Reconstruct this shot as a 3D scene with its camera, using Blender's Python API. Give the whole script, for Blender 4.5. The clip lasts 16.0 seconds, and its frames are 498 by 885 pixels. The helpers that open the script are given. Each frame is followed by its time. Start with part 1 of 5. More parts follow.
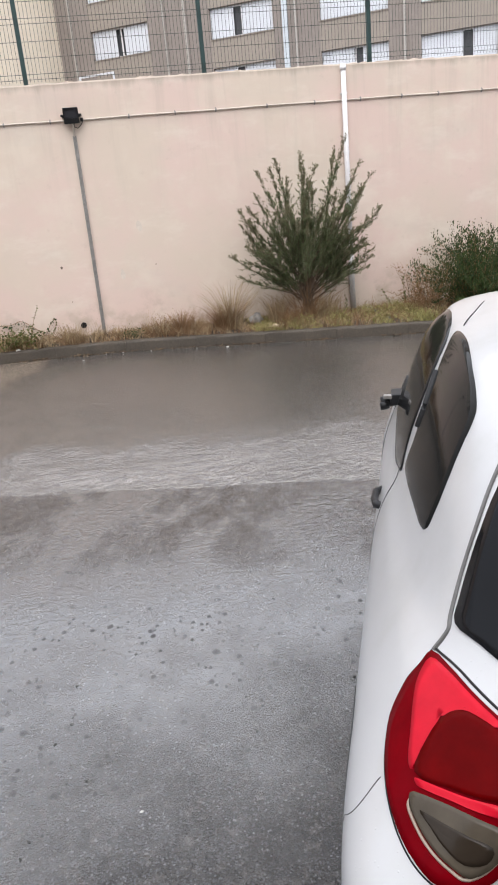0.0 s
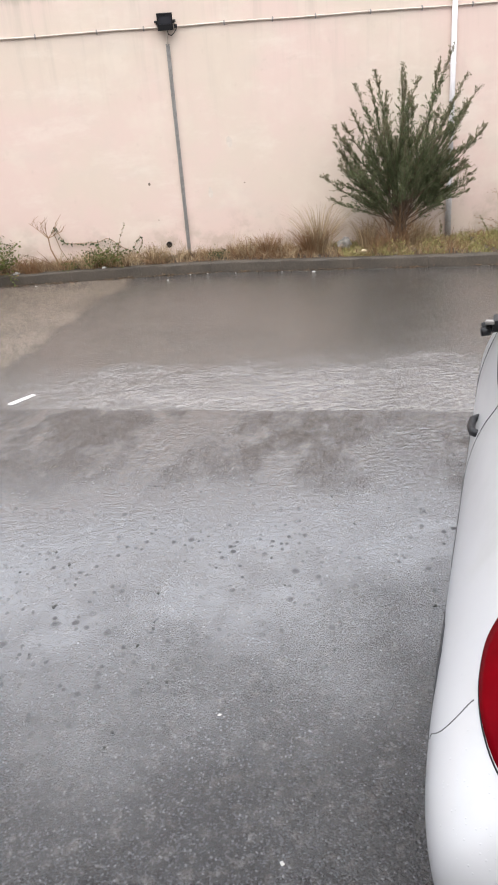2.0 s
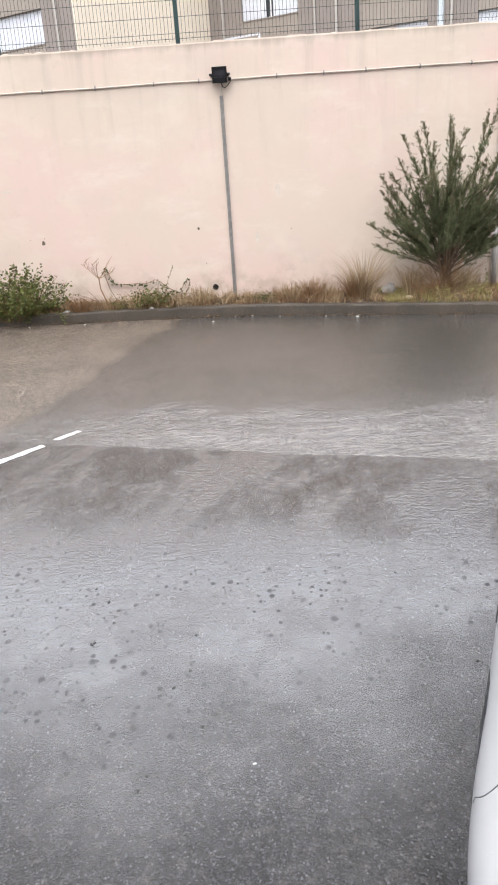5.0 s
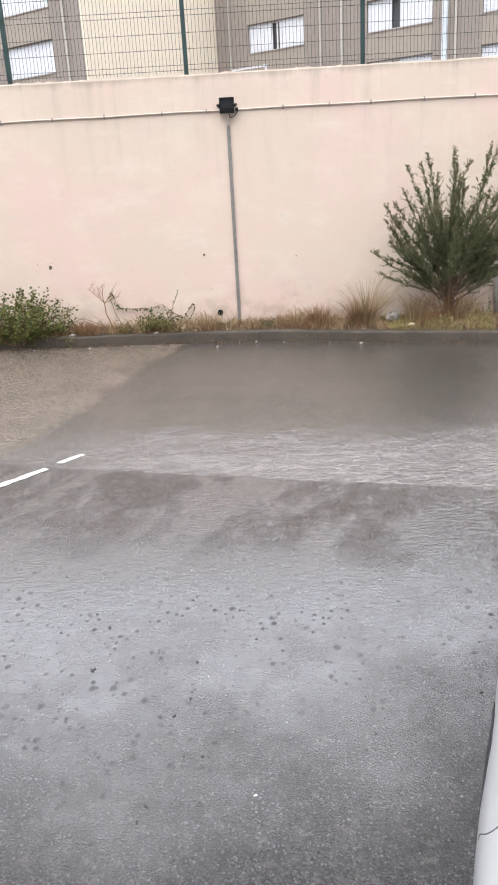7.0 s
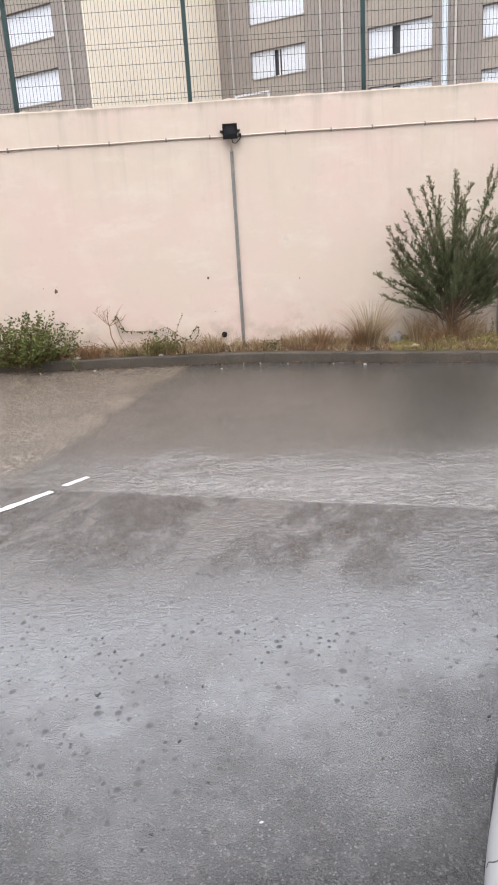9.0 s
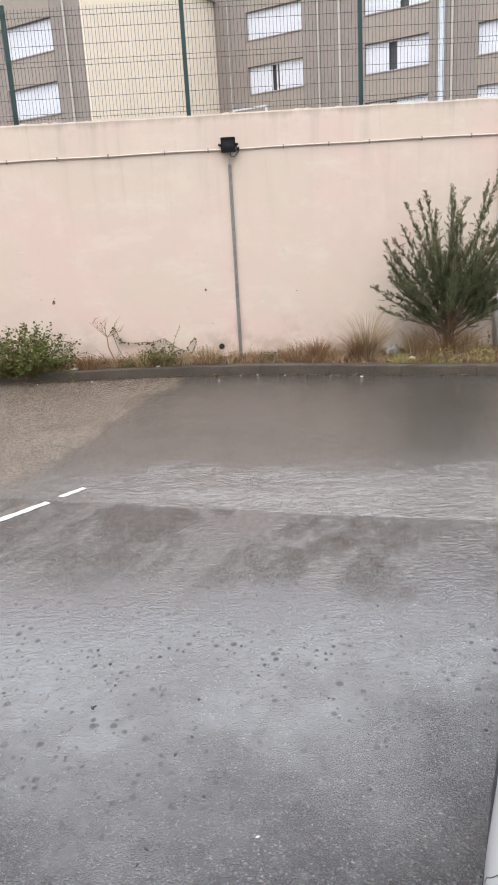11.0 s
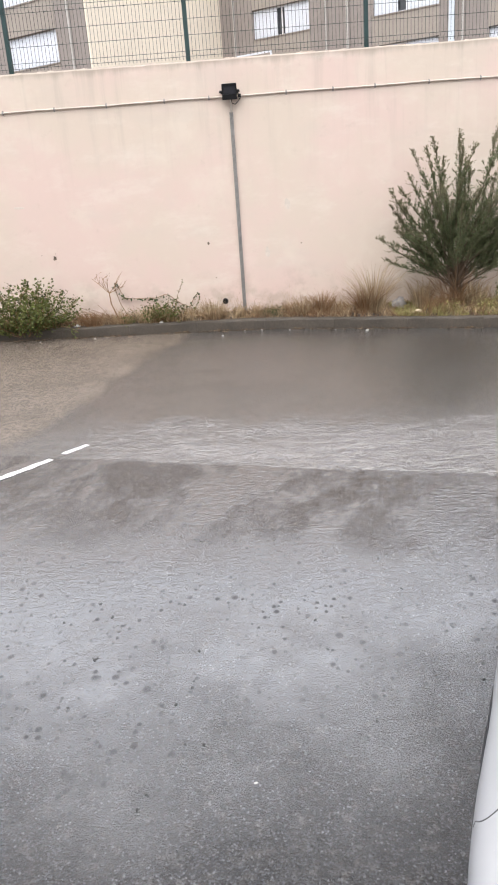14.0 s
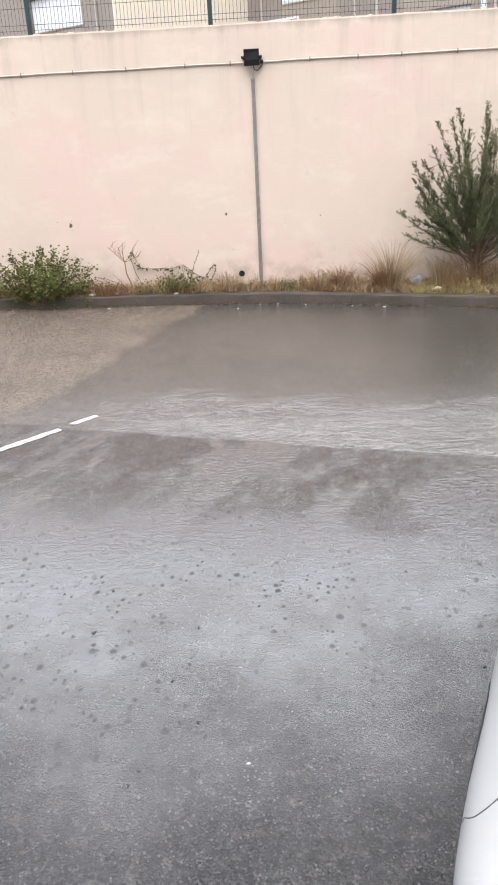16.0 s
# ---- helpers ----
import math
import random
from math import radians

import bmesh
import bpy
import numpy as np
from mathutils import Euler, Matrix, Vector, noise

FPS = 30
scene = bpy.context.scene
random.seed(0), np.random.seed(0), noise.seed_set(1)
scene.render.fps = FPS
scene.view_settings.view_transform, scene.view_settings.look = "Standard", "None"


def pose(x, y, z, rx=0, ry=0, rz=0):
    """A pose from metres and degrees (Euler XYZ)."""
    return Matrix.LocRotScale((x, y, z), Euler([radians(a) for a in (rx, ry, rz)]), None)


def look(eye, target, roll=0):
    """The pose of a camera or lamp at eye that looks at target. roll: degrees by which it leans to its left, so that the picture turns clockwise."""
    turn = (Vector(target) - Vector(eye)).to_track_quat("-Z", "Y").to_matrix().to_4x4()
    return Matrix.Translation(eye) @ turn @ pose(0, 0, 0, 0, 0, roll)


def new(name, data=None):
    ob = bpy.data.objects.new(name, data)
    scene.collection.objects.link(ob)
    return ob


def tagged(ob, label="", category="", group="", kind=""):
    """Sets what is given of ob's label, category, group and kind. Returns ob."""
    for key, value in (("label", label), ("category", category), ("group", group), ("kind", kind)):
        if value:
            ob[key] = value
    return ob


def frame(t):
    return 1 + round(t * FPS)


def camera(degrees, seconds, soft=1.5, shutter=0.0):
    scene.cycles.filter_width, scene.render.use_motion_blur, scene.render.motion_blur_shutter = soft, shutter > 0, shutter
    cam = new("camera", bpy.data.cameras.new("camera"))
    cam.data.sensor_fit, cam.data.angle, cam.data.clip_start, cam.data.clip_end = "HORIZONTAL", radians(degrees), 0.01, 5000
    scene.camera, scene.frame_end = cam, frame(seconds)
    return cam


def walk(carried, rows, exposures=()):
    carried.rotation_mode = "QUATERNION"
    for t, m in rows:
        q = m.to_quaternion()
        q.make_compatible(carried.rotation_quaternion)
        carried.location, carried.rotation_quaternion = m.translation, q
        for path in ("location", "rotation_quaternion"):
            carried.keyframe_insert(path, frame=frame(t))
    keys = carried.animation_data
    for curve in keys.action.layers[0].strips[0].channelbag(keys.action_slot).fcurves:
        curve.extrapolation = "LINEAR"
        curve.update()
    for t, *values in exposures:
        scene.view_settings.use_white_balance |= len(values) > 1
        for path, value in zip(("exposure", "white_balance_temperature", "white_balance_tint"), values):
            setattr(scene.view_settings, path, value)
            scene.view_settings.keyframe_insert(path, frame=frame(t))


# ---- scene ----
cam = camera(37.7, 16.0, soft=1.9)
PATH = [
    (0, (-0.138, -0.46, 2.094), (0.179, 1.409, 1.456), -5.4),
    (0.5, (-0.193, -0.424, 2.01), (0.019, 1.411, 1.243), -5.2),
    (1, (-0.205, -0.413, 2.014), (-0.059, 1.412, 1.208), -4.9),
    (1.5, (-0.217, -0.409, 2.011), (-0.107, 1.418, 1.206), -4.7),
    (2, (-0.212, -0.411, 2.024), (-0.116, 1.421, 1.227), -4.7),
    (2.5, (-0.211, -0.413, 2.03), (-0.126, 1.426, 1.248), -4.5),
    (3, (-0.222, -0.419, 2.038), (-0.158, 1.428, 1.275), -4.3),
    (3.5, (-0.232, -0.425, 2.045), (-0.196, 1.431, 1.302), -4.2),
    (4, (-0.236, -0.424, 2.051), (-0.229, 1.44, 1.326), -4.2),
    (6.5, (-0.237, -0.419, 2.058), (-0.234, 1.475, 1.417), -3.6),
    (7, (-0.245, -0.422, 2.066), (-0.245, 1.477, 1.439), -3.3),
    (7.5, (-0.245, -0.422, 2.067), (-0.249, 1.483, 1.456), -3.3),
    (8, (-0.254, -0.426, 2.066), (-0.261, 1.484, 1.471), -3.4),
    (8.5, (-0.248, -0.425, 2.072), (-0.256, 1.488, 1.489), -3.5),
    (9, (-0.241, -0.43, 2.078), (-0.251, 1.486, 1.506), -3.7),
    (11.5, (-0.247, -0.434, 2.08), (-0.244, 1.491, 1.54), -3.3),
    (12, (-0.247, -0.443, 2.089), (-0.246, 1.483, 1.549), -3.3),
    (12.5, (-0.244, -0.438, 2.083), (-0.248, 1.487, 1.539), -3.4),
    (13, (-0.246, -0.434, 2.084), (-0.257, 1.485, 1.521), -3.6),
    (13.5, (-0.245, -0.432, 2.081), (-0.266, 1.475, 1.478), -4.0),
    (14, (-0.197, -0.407, 2.052), (-0.226, 1.483, 1.399), -4.2),
    (14.5, (-0.166, -0.352, 2.022), (-0.206, 1.519, 1.315), -4.2),
    (15, (-0.135, -0.32, 2.006), (-0.185, 1.537, 1.266), -4.0),
    (15.5, (-0.141, -0.331, 2.025), (-0.204, 1.525, 1.282), -3.5),
    (16, (-0.151, -0.343, 2.042), (-0.225, 1.522, 1.324), -3.0),
]
walk(cam, [(t, look(eye, target, roll)) for t, eye, target, roll in PATH],
     exposures=((0.0, 1.65), (0.5, 1.88), (1.5, 1.9), (3.5, 1.93), (8.0, 1.88), (9.0, 1.8), (11.5, 1.73), (12.5, 1.72), (14.0, 1.9), (16.0, 1.95)))

# ---- light: a closed, rainy sky ----
world = bpy.data.worlds.new("overcast_sky")
world.use_nodes = True
scene.world = world
wt = world.node_tree
sky = wt.nodes.new("ShaderNodeTexSky")
sky.sky_type, sky.sun_disc = "NISHITA", False
sky.sun_elevation, sky.sun_rotation = radians(58), radians(200)
sky.air_density, sky.dust_density = 1.0, 4.0
pale = wt.nodes.new("ShaderNodeHueSaturation")
pale.inputs["Saturation"].default_value = 0.12
cloud = wt.nodes.new("ShaderNodeMix")
cloud.data_type = "RGBA"
cloud.inputs["Factor"].default_value = 0.75
cloud.inputs["B"].default_value = (9.0, 9.3, 10.2, 1)
wt.links.new(sky.outputs[0], pale.inputs["Color"])
wt.links.new(pale.outputs[0], cloud.inputs["A"])
# clouds are brighter overhead than at the horizon
where = wt.nodes.new("ShaderNodeTexCoord")
split = wt.nodes.new("ShaderNodeSeparateXYZ")
rise = wt.nodes.new("ShaderNodeMapRange")
rise.inputs["From Min"].default_value, rise.inputs["From Max"].default_value = 0.0, 0.9
rise.inputs["To Min"].default_value, rise.inputs["To Max"].default_value = 0.45, 1.25
wt.links.new(where.outputs["Generated"], split.inputs[0])
wt.links.new(split.outputs["Z"], rise.inputs["Value"])
shade = wt.nodes.new("ShaderNodeVectorMath")
shade.operation = "SCALE"
wt.links.new(cloud.outputs["Result"], shade.inputs[0])
wt.links.new(rise.outputs[0], shade.inputs["Scale"])
wt.links.new(shade.outputs[0], wt.nodes["Background"].inputs[0])
wt.nodes["Background"].inputs[1].default_value = 0.085

sun = bpy.data.lights.new("sun", "SUN")
sun.energy, sun.angle, sun.color = 0.5, radians(50), (1.0, 0.96, 0.9)
new("sun", sun).matrix_world = look((-4, -10, 22), (0, 4, 0))


# ---- materials ----
class Nodes:
    """A short way to wire a material."""

    def __init__(self, name):
        self.mat = bpy.data.materials.new(name)
        self.mat.use_nodes = True
        self.tree = self.mat.node_tree
        self.bsdf = self.tree.nodes["Principled BSDF"]

    def add(self, kind, out=0, **given):
        n = self.tree.nodes.new("ShaderNode" + kind)
        for key, value in given.items():
            if key in ("operation", "data_type", "blend_type", "feature", "noise_dimensions", "interpolation_type", "distance"):
                if key == "operation":
                    n.operation = value
                elif key == "data_type":
                    n.data_type = value
                elif key == "blend_type":
                    n.blend_type = value
                elif key == "feature":
                    n.feature = value
                elif key == "interpolation_type":
                    n.interpolation_type = value
                continue
            self.put(n.inputs[key.replace("_", " ") if not key[1:].isdigit() else int(key[1:])], value)
        return n.outputs[out]

    def put(self, socket, value):
        if isinstance(value, bpy.types.NodeSocket):
            self.tree.links.new(value, socket)
        elif isinstance(value, tuple) and len(value) == 3 and socket.type == "RGBA":
            socket.default_value = (*value, 1)
        else:
            socket.default_value = value

    def math(self, op, a, b=0.0, c=0.0):
        return self.add("Math", operation=op, i0=a, i1=b, i2=c)

    def step(self, value, low, high):
        return self.add("MapRange", interpolation_type="SMOOTHSTEP", Value=value, From_Min=low, From_Max=high)

    def mix(self, f, a, b):
        n = self.tree.nodes.new("ShaderNodeMix")
        n.data_type = "RGBA"
        self.put(n.inputs["Factor"], f)
        self.put(n.inputs["A"], a)
        self.put(n.inputs["B"], b)
        return n.outputs["Result"]

    def blend(self, f, a, b):
        n = self.tree.nodes.new("ShaderNodeMix")
        n.data_type = "FLOAT"
        self.put(n.inputs[0], f)
        self.put(n.inputs[2], a)
        self.put(n.inputs[3], b)
        return n.outputs[0]

    def coord(self, sx=1.0, sy=1.0, sz=1.0):
        c = self.tree.nodes.new("ShaderNodeTexCoord").outputs["Object"]
        return c if sx == sy == sz == 1.0 else self.add("Mapping", Vector=c, Scale=Vector((sx, sy, sz)))

    def noise(self, scale, detail=4.0, rough=0.6, at=None):
        return self.add("TexNoise", Vector=at or self.coord(), Scale=scale, Detail=detail, Roughness=rough)

    def set(self, **given):
        for key, value in given.items():
            self.put(self.bsdf.inputs[key.replace("_", " ")], value)
        return self

    def bump(self, height, strength, depth, under=None):
        n = self.tree.nodes.new("ShaderNodeBump")
        n.inputs["Strength"].default_value = strength
        n.inputs["Distance"].default_value = depth
        self.tree.links.new(height, n.inputs["Height"])
        if under:
            self.tree.links.new(under, n.inputs["Normal"])
        self.tree.links.new(n.outputs[0], self.bsdf.inputs["Normal"])
        return n.outputs[0]


def plain(name, colour, rough=0.6, grain=30.0, vary=0.25, depth=0.001, metal=0.0, coat=0.0, shine=0.5):
    """A surface of one stuff, with grain and blotches."""
    n = Nodes(name)
    fine, broad = n.noise(grain), n.noise(grain / 12, 3.0)
    f = n.math("ADD", n.math("MULTIPLY", fine, 0.5), n.math("MULTIPLY", broad, 0.5))
    dark, light = tuple(c * (1 - vary) for c in colour), tuple(min(c * (1 + vary), 1) for c in colour)
    n.set(Base_Color=n.mix(n.step(f, 0.3, 0.7), dark, light), Metallic=metal, Coat_Weight=coat, Coat_Roughness=0.05, Specular_IOR_Level=shine)
    n.set(Roughness=n.blend(broad, rough * 0.8, min(rough * 1.2, 1)))
    n.bump(fine, 0.5, depth)
    return n.mat


def foliage(name, dark, light, rough=0.5):
    """Leaves or blades, each with a shade of its own."""
    n = Nodes(name)
    own = n.tree.nodes.new("ShaderNodeNewGeometry").outputs["Random Per Island"]
    patch = n.noise(6.0, 2.0)
    n.set(Base_Color=n.mix(n.math("ADD", n.math("MULTIPLY", own, 0.7), n.math("MULTIPLY", patch, 0.3)), dark, light), Roughness=rough, Specular_IOR_Level=0.18)
    n.bump(n.noise(150.0), 0.3, 0.001)
    return n.mat


def wet_asphalt():
    n = Nodes("wet_asphalt")
    at = n.coord()
    split = n.tree.nodes.new("ShaderNodeSeparateXYZ")
    n.put(split.inputs[0], at)
    x, y = split.outputs["X"], split.outputs["Y"]
    wob = n.math("SUBTRACT", n.noise(1.6, 4.0), 0.5)
    wob2 = n.math("SUBTRACT", n.noise(6.0, 3.0), 0.5)
    # old gravelly surfacing beside the newer patch
    edge = n.math("SUBTRACT", n.math("MULTIPLY_ADD", y, 0.30, -4.15), x)
    edge = n.math("MULTIPLY_ADD", wob, 0.55, n.math("MULTIPLY_ADD", wob2, 0.2, edge))
    gravel = n.math("MULTIPLY", n.step(edge, -0.12, 0.14), n.step(y, 5.3, 6.3))
    # the gutter where water runs, bounded by a joint
    joint = n.math("SUBTRACT", y, n.math("MULTIPLY_ADD", x, -0.30, 4.86))
    joint = n.math("MULTIPLY_ADD", wob2, 0.05, joint)
    joint = n.math("MULTIPLY_ADD", wob, 0.10, joint)
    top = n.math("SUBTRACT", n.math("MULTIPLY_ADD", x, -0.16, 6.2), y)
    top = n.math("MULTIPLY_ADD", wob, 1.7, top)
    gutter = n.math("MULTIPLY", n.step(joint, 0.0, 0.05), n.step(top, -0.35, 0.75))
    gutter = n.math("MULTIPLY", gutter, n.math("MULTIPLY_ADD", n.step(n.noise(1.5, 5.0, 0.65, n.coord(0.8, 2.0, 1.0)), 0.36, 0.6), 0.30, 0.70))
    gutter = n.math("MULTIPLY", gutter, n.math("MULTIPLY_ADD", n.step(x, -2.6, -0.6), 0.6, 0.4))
    beyond = n.step(joint, 0.0, 0.05)
    # standing water, deeper away from the car's tail
    pool = n.step(n.math("MULTIPLY_ADD", n.noise(0.8, 4.0), 0.75, n.math("MULTIPLY", n.noise(3.5, 4.0), 0.25)), 0.40, 0.56)
    film = n.step(n.math("MULTIPLY_ADD", wob, 1.6, y), 0.8, 3.05)
    turned = n.add("Mapping", Vector=at, Rotation=Vector((0, 0, radians(28))))
    flow = n.add("Mapping", Vector=turned, Scale=Vector((1.5, 0.75, 1.0)))
    patchy = n.step(n.math("MULTIPLY_ADD", n.noise(1.15, 6.0, 0.65, flow), 0.75, n.math("MULTIPLY", n.noise(8.0, 6.0, 0.75), 0.25)), 0.45, 0.55)
    band = n.step(n.math("MULTIPLY_ADD", wob, 1.2, n.math("MULTIPLY_ADD", x, 0.2, y)), 3.2, 4.2)
    near = n.math("MULTIPLY", film, n.blend(band, n.math("MULTIPLY_ADD", pool, 0.12, 0.88), n.math("MULTIPLY_ADD", patchy, 0.86, 0.08)))
    far = n.math("MULTIPLY_ADD", pool, 0.08, 0.80)
    water = n.math("MAXIMUM", n.blend(beyond, near, far), gutter)
    water = n.math("MULTIPLY", water, n.math("SUBTRACT", 1.0, n.math("MULTIPLY", gravel, 0.85)))
    # stones in the binder
    cells = n.tree.nodes.new("ShaderNodeTexVoronoi")
    n.put(cells.inputs["Vector"], at)
    cells.inputs["Scale"].default_value = 150.0
    tone = n.tree.nodes.new("ShaderNodeSeparateColor")
    n.put(tone.inputs[0], cells.outputs["Color"])
    coarse = n.tree.nodes.new("ShaderNodeTexVoronoi")
    n.put(coarse.inputs["Vector"], at)
    coarse.inputs["Scale"].default_value = 78.0
    ctone = n.tree.nodes.new("ShaderNodeSeparateColor")
    n.put(ctone.inputs[0], coarse.outputs["Color"])
    chips = n.math("SUBTRACT", 1.0, cells.outputs["Distance"])
    lumps = n.math("SUBTRACT", 1.0, coarse.outputs["Distance"])
    grit = n.noise(260.0, 3.0, 0.7)
    broad = n.noise(0.7, 5.0)
    black = n.mix(n.step(tone.outputs[0], 0.55, 1.0), (0.020, 0.0205, 0.022), (0.070, 0.071, 0.075))
    # a few chips coloured pale to stand for glints on the wet surface
    black = n.mix(n.math("MULTIPLY", n.step(tone.outputs[2], 0.965, 0.985), 0.6), black, (0.20, 0.20, 0.205))
    black = n.mix(n.step(broad, 0.4, 0.65), black, n.mix(0.5, black, (0.050, 0.049, 0.048)))
    black = n.mix(n.math("MULTIPLY", beyond, 0.65), black, (0.064, 0.057, 0.049))
    black = n.mix(n.math("MULTIPLY", n.math("MULTIPLY", beyond, n.step(n.noise(1.3, 5.0), 0.45, 0.7)), 0.25), black, (0.028, 0.026, 0.024))
    tan = n.mix(n.step(ctone.outputs[1], 0.15, 0.95), (0.050, 0.041, 0.032), (0.24, 0.195, 0.152))
    tan = n.mix(n.math("MULTIPLY", n.step(n.noise(1.1, 4.0), 0.45, 0.65), 0.5), tan, (0.075, 0.061, 0.048))
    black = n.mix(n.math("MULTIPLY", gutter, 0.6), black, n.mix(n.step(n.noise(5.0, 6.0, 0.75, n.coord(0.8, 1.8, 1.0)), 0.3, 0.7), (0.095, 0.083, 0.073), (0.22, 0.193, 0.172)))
    # drier brown grit, with the wall's brownish reflection put into its colour
    brown_cast = n.math("MULTIPLY", n.math("MULTIPLY", band, n.math("SUBTRACT", 1.0, beyond)), n.math("MULTIPLY_ADD", patchy, -0.35, 0.8))
    black = n.mix(brown_cast, black, n.mix(n.step(tone.outputs[1], 0.7, 1.0), (0.036, 0.027, 0.021), (0.16, 0.128, 0.10)))
    # smeared reflections beyond the joint, put into the colour as lengthwise streaks
    streak = n.step(n.noise(1.8, 6.0, 0.75, n.coord(7.0, 1.6, 1.0)), 0.44, 0.62)
    black = n.mix(n.math("MULTIPLY", n.math("MULTIPLY", beyond, n.math("SUBTRACT", 1.0, gutter)), n.math("MULTIPLY", streak, 0.4)), black, (0.10, 0.089, 0.076))
    mottle = n.noise(16.0, 5.0, 0.7)
    black = n.mix(n.math("MULTIPLY", n.step(mottle, 0.5, 0.68), n.blend(beyond, 0.45, 0.5)), black, (0.11, 0.10, 0.09))
    black = n.mix(n.math("MULTIPLY", n.step(n.noise(23.0, 4.0, 0.65), 0.52, 0.66), 0.55), black, (0.018, 0.017, 0.017))
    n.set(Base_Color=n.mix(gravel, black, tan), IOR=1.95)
    # soft round spots where drops have struck, of several sizes
    dots = []
    for scale, low, wide in ((7.0, 0.04, 0.20), (13.0, 0.04, 0.34), (22.0, 0.06, 0.36), (34.0, 0.04, 0.34)):
        rings = n.tree.nodes.new("ShaderNodeTexVoronoi")
        n.put(rings.inputs["Vector"], n.coord(1.0, 0.85, 0.0))
        rings.inputs["Scale"].default_value = scale
        size = n.tree.nodes.new("ShaderNodeSeparateColor")
        n.put(size.inputs[0], rings.outputs["Color"])
        one = n.math("SUBTRACT", 1.0, n.step(rings.outputs["Distance"], 0.0, n.math("MULTIPLY_ADD", size.outputs[0], wide, low)))
        dots.append(n.math("MULTIPLY", one, n.step(size.outputs[1], -0.5, 0.5)))
    dot = n.math("MAXIMUM", n.math("MAXIMUM", dots[0], dots[1]), n.math("MAXIMUM", dots[2], n.math("MULTIPLY", dots[3], 0.7)))
    ragged = n.math("MULTIPLY_ADD", n.noise(70.0, 3.0), 0.9, 0.5)
    dot = n.math("MINIMUM", n.math("MULTIPLY", n.math("MULTIPLY", dot, ragged), 1.5), 1.0)
    crowd = n.math("MULTIPLY_ADD", n.step(n.noise(1.3, 4.0), 0.36, 0.6), 0.6, 0.4)
    dot = n.math("MULTIPLY", n.math("MULTIPLY", dot, crowd), n.math("MULTIPLY", film, n.math("SUBTRACT", 1.0, band)))
    n.set(Roughness=n.math("MULTIPLY_ADD", dot, 0.4, n.blend(gutter, n.blend(water, 0.25, n.blend(beyond, n.math("MULTIPLY_ADD", band, -0.02, 0.09), 0.06)), 0.09)))
    # the film breaks up into wetter and drier flecks; beyond the joint, streaks imitate smeared reflections
    fleck = n.step(n.noise(13.0, 6.0, 0.75, flow), 0.38, 0.62)
    drawn = n.step(n.noise(1.6, 6.0, 0.72, n.coord(9.0, 2.6, 1.0)), 0.36, 0.64)
    uneven = n.blend(beyond, n.math("MULTIPLY_ADD", fleck, n.math("MULTIPLY_ADD", band, 0.30, 0.20), n.math("MULTIPLY_ADD", band, -0.18, 0.92)), n.math("MULTIPLY_ADD", drawn, 0.34, 0.80))
    n.set(Specular_IOR_Level=n.math("MULTIPLY", n.math("MULTIPLY", n.blend(water, 0.30, n.blend(beyond, 1.0, n.blend(gutter, 0.72, 0.95))), uneven), n.math("SUBTRACT", 1.0, n.math("MULTIPLY", dot, 0.88))))
    # relief: stones where the film is thin, ripples where it is deep
    dry = n.math("SUBTRACT", 1.0, n.math("MULTIPLY", water, 0.95))
    relief = n.math("ADD", n.blend(gravel, chips, lumps), n.math("MULTIPLY", grit, 0.6))
    relief = n.math("SUBTRACT", relief, 1.0)
    first = n.bump(n.math("MULTIPLY", relief, dry), 0.9, 0.0075)
    ripple = n.math("SUBTRACT", n.noise(19.0, 4.0, 0.6, n.coord(0.8, 1.5, 1.0)), 0.5)
    wave = n.math("MULTIPLY", ripple, n.math("MAXIMUM", n.math("MULTIPLY", gutter, 0.95), n.math("MULTIPLY", water, n.blend(beyond, n.math("MULTIPLY_ADD", band, 0.16, 0.05), 0.11))))
    second = n.bump(wave, 0.9, 0.040, first)
    dimple = n.math("MULTIPLY", n.math("SUBTRACT", n.noise(55.0, 3.0, 0.6), 0.5), n.math("MULTIPLY", water, n.math("SUBTRACT", 1.0, gravel)))
    n.bump(n.math("MULTIPLY", dimple, n.blend(beyond, n.math("MULTIPLY_ADD", band, 0.6, 0.6), n.blend(gutter, 1.1, 1.0))), 0.5, 0.0035, second)
    return n.mat


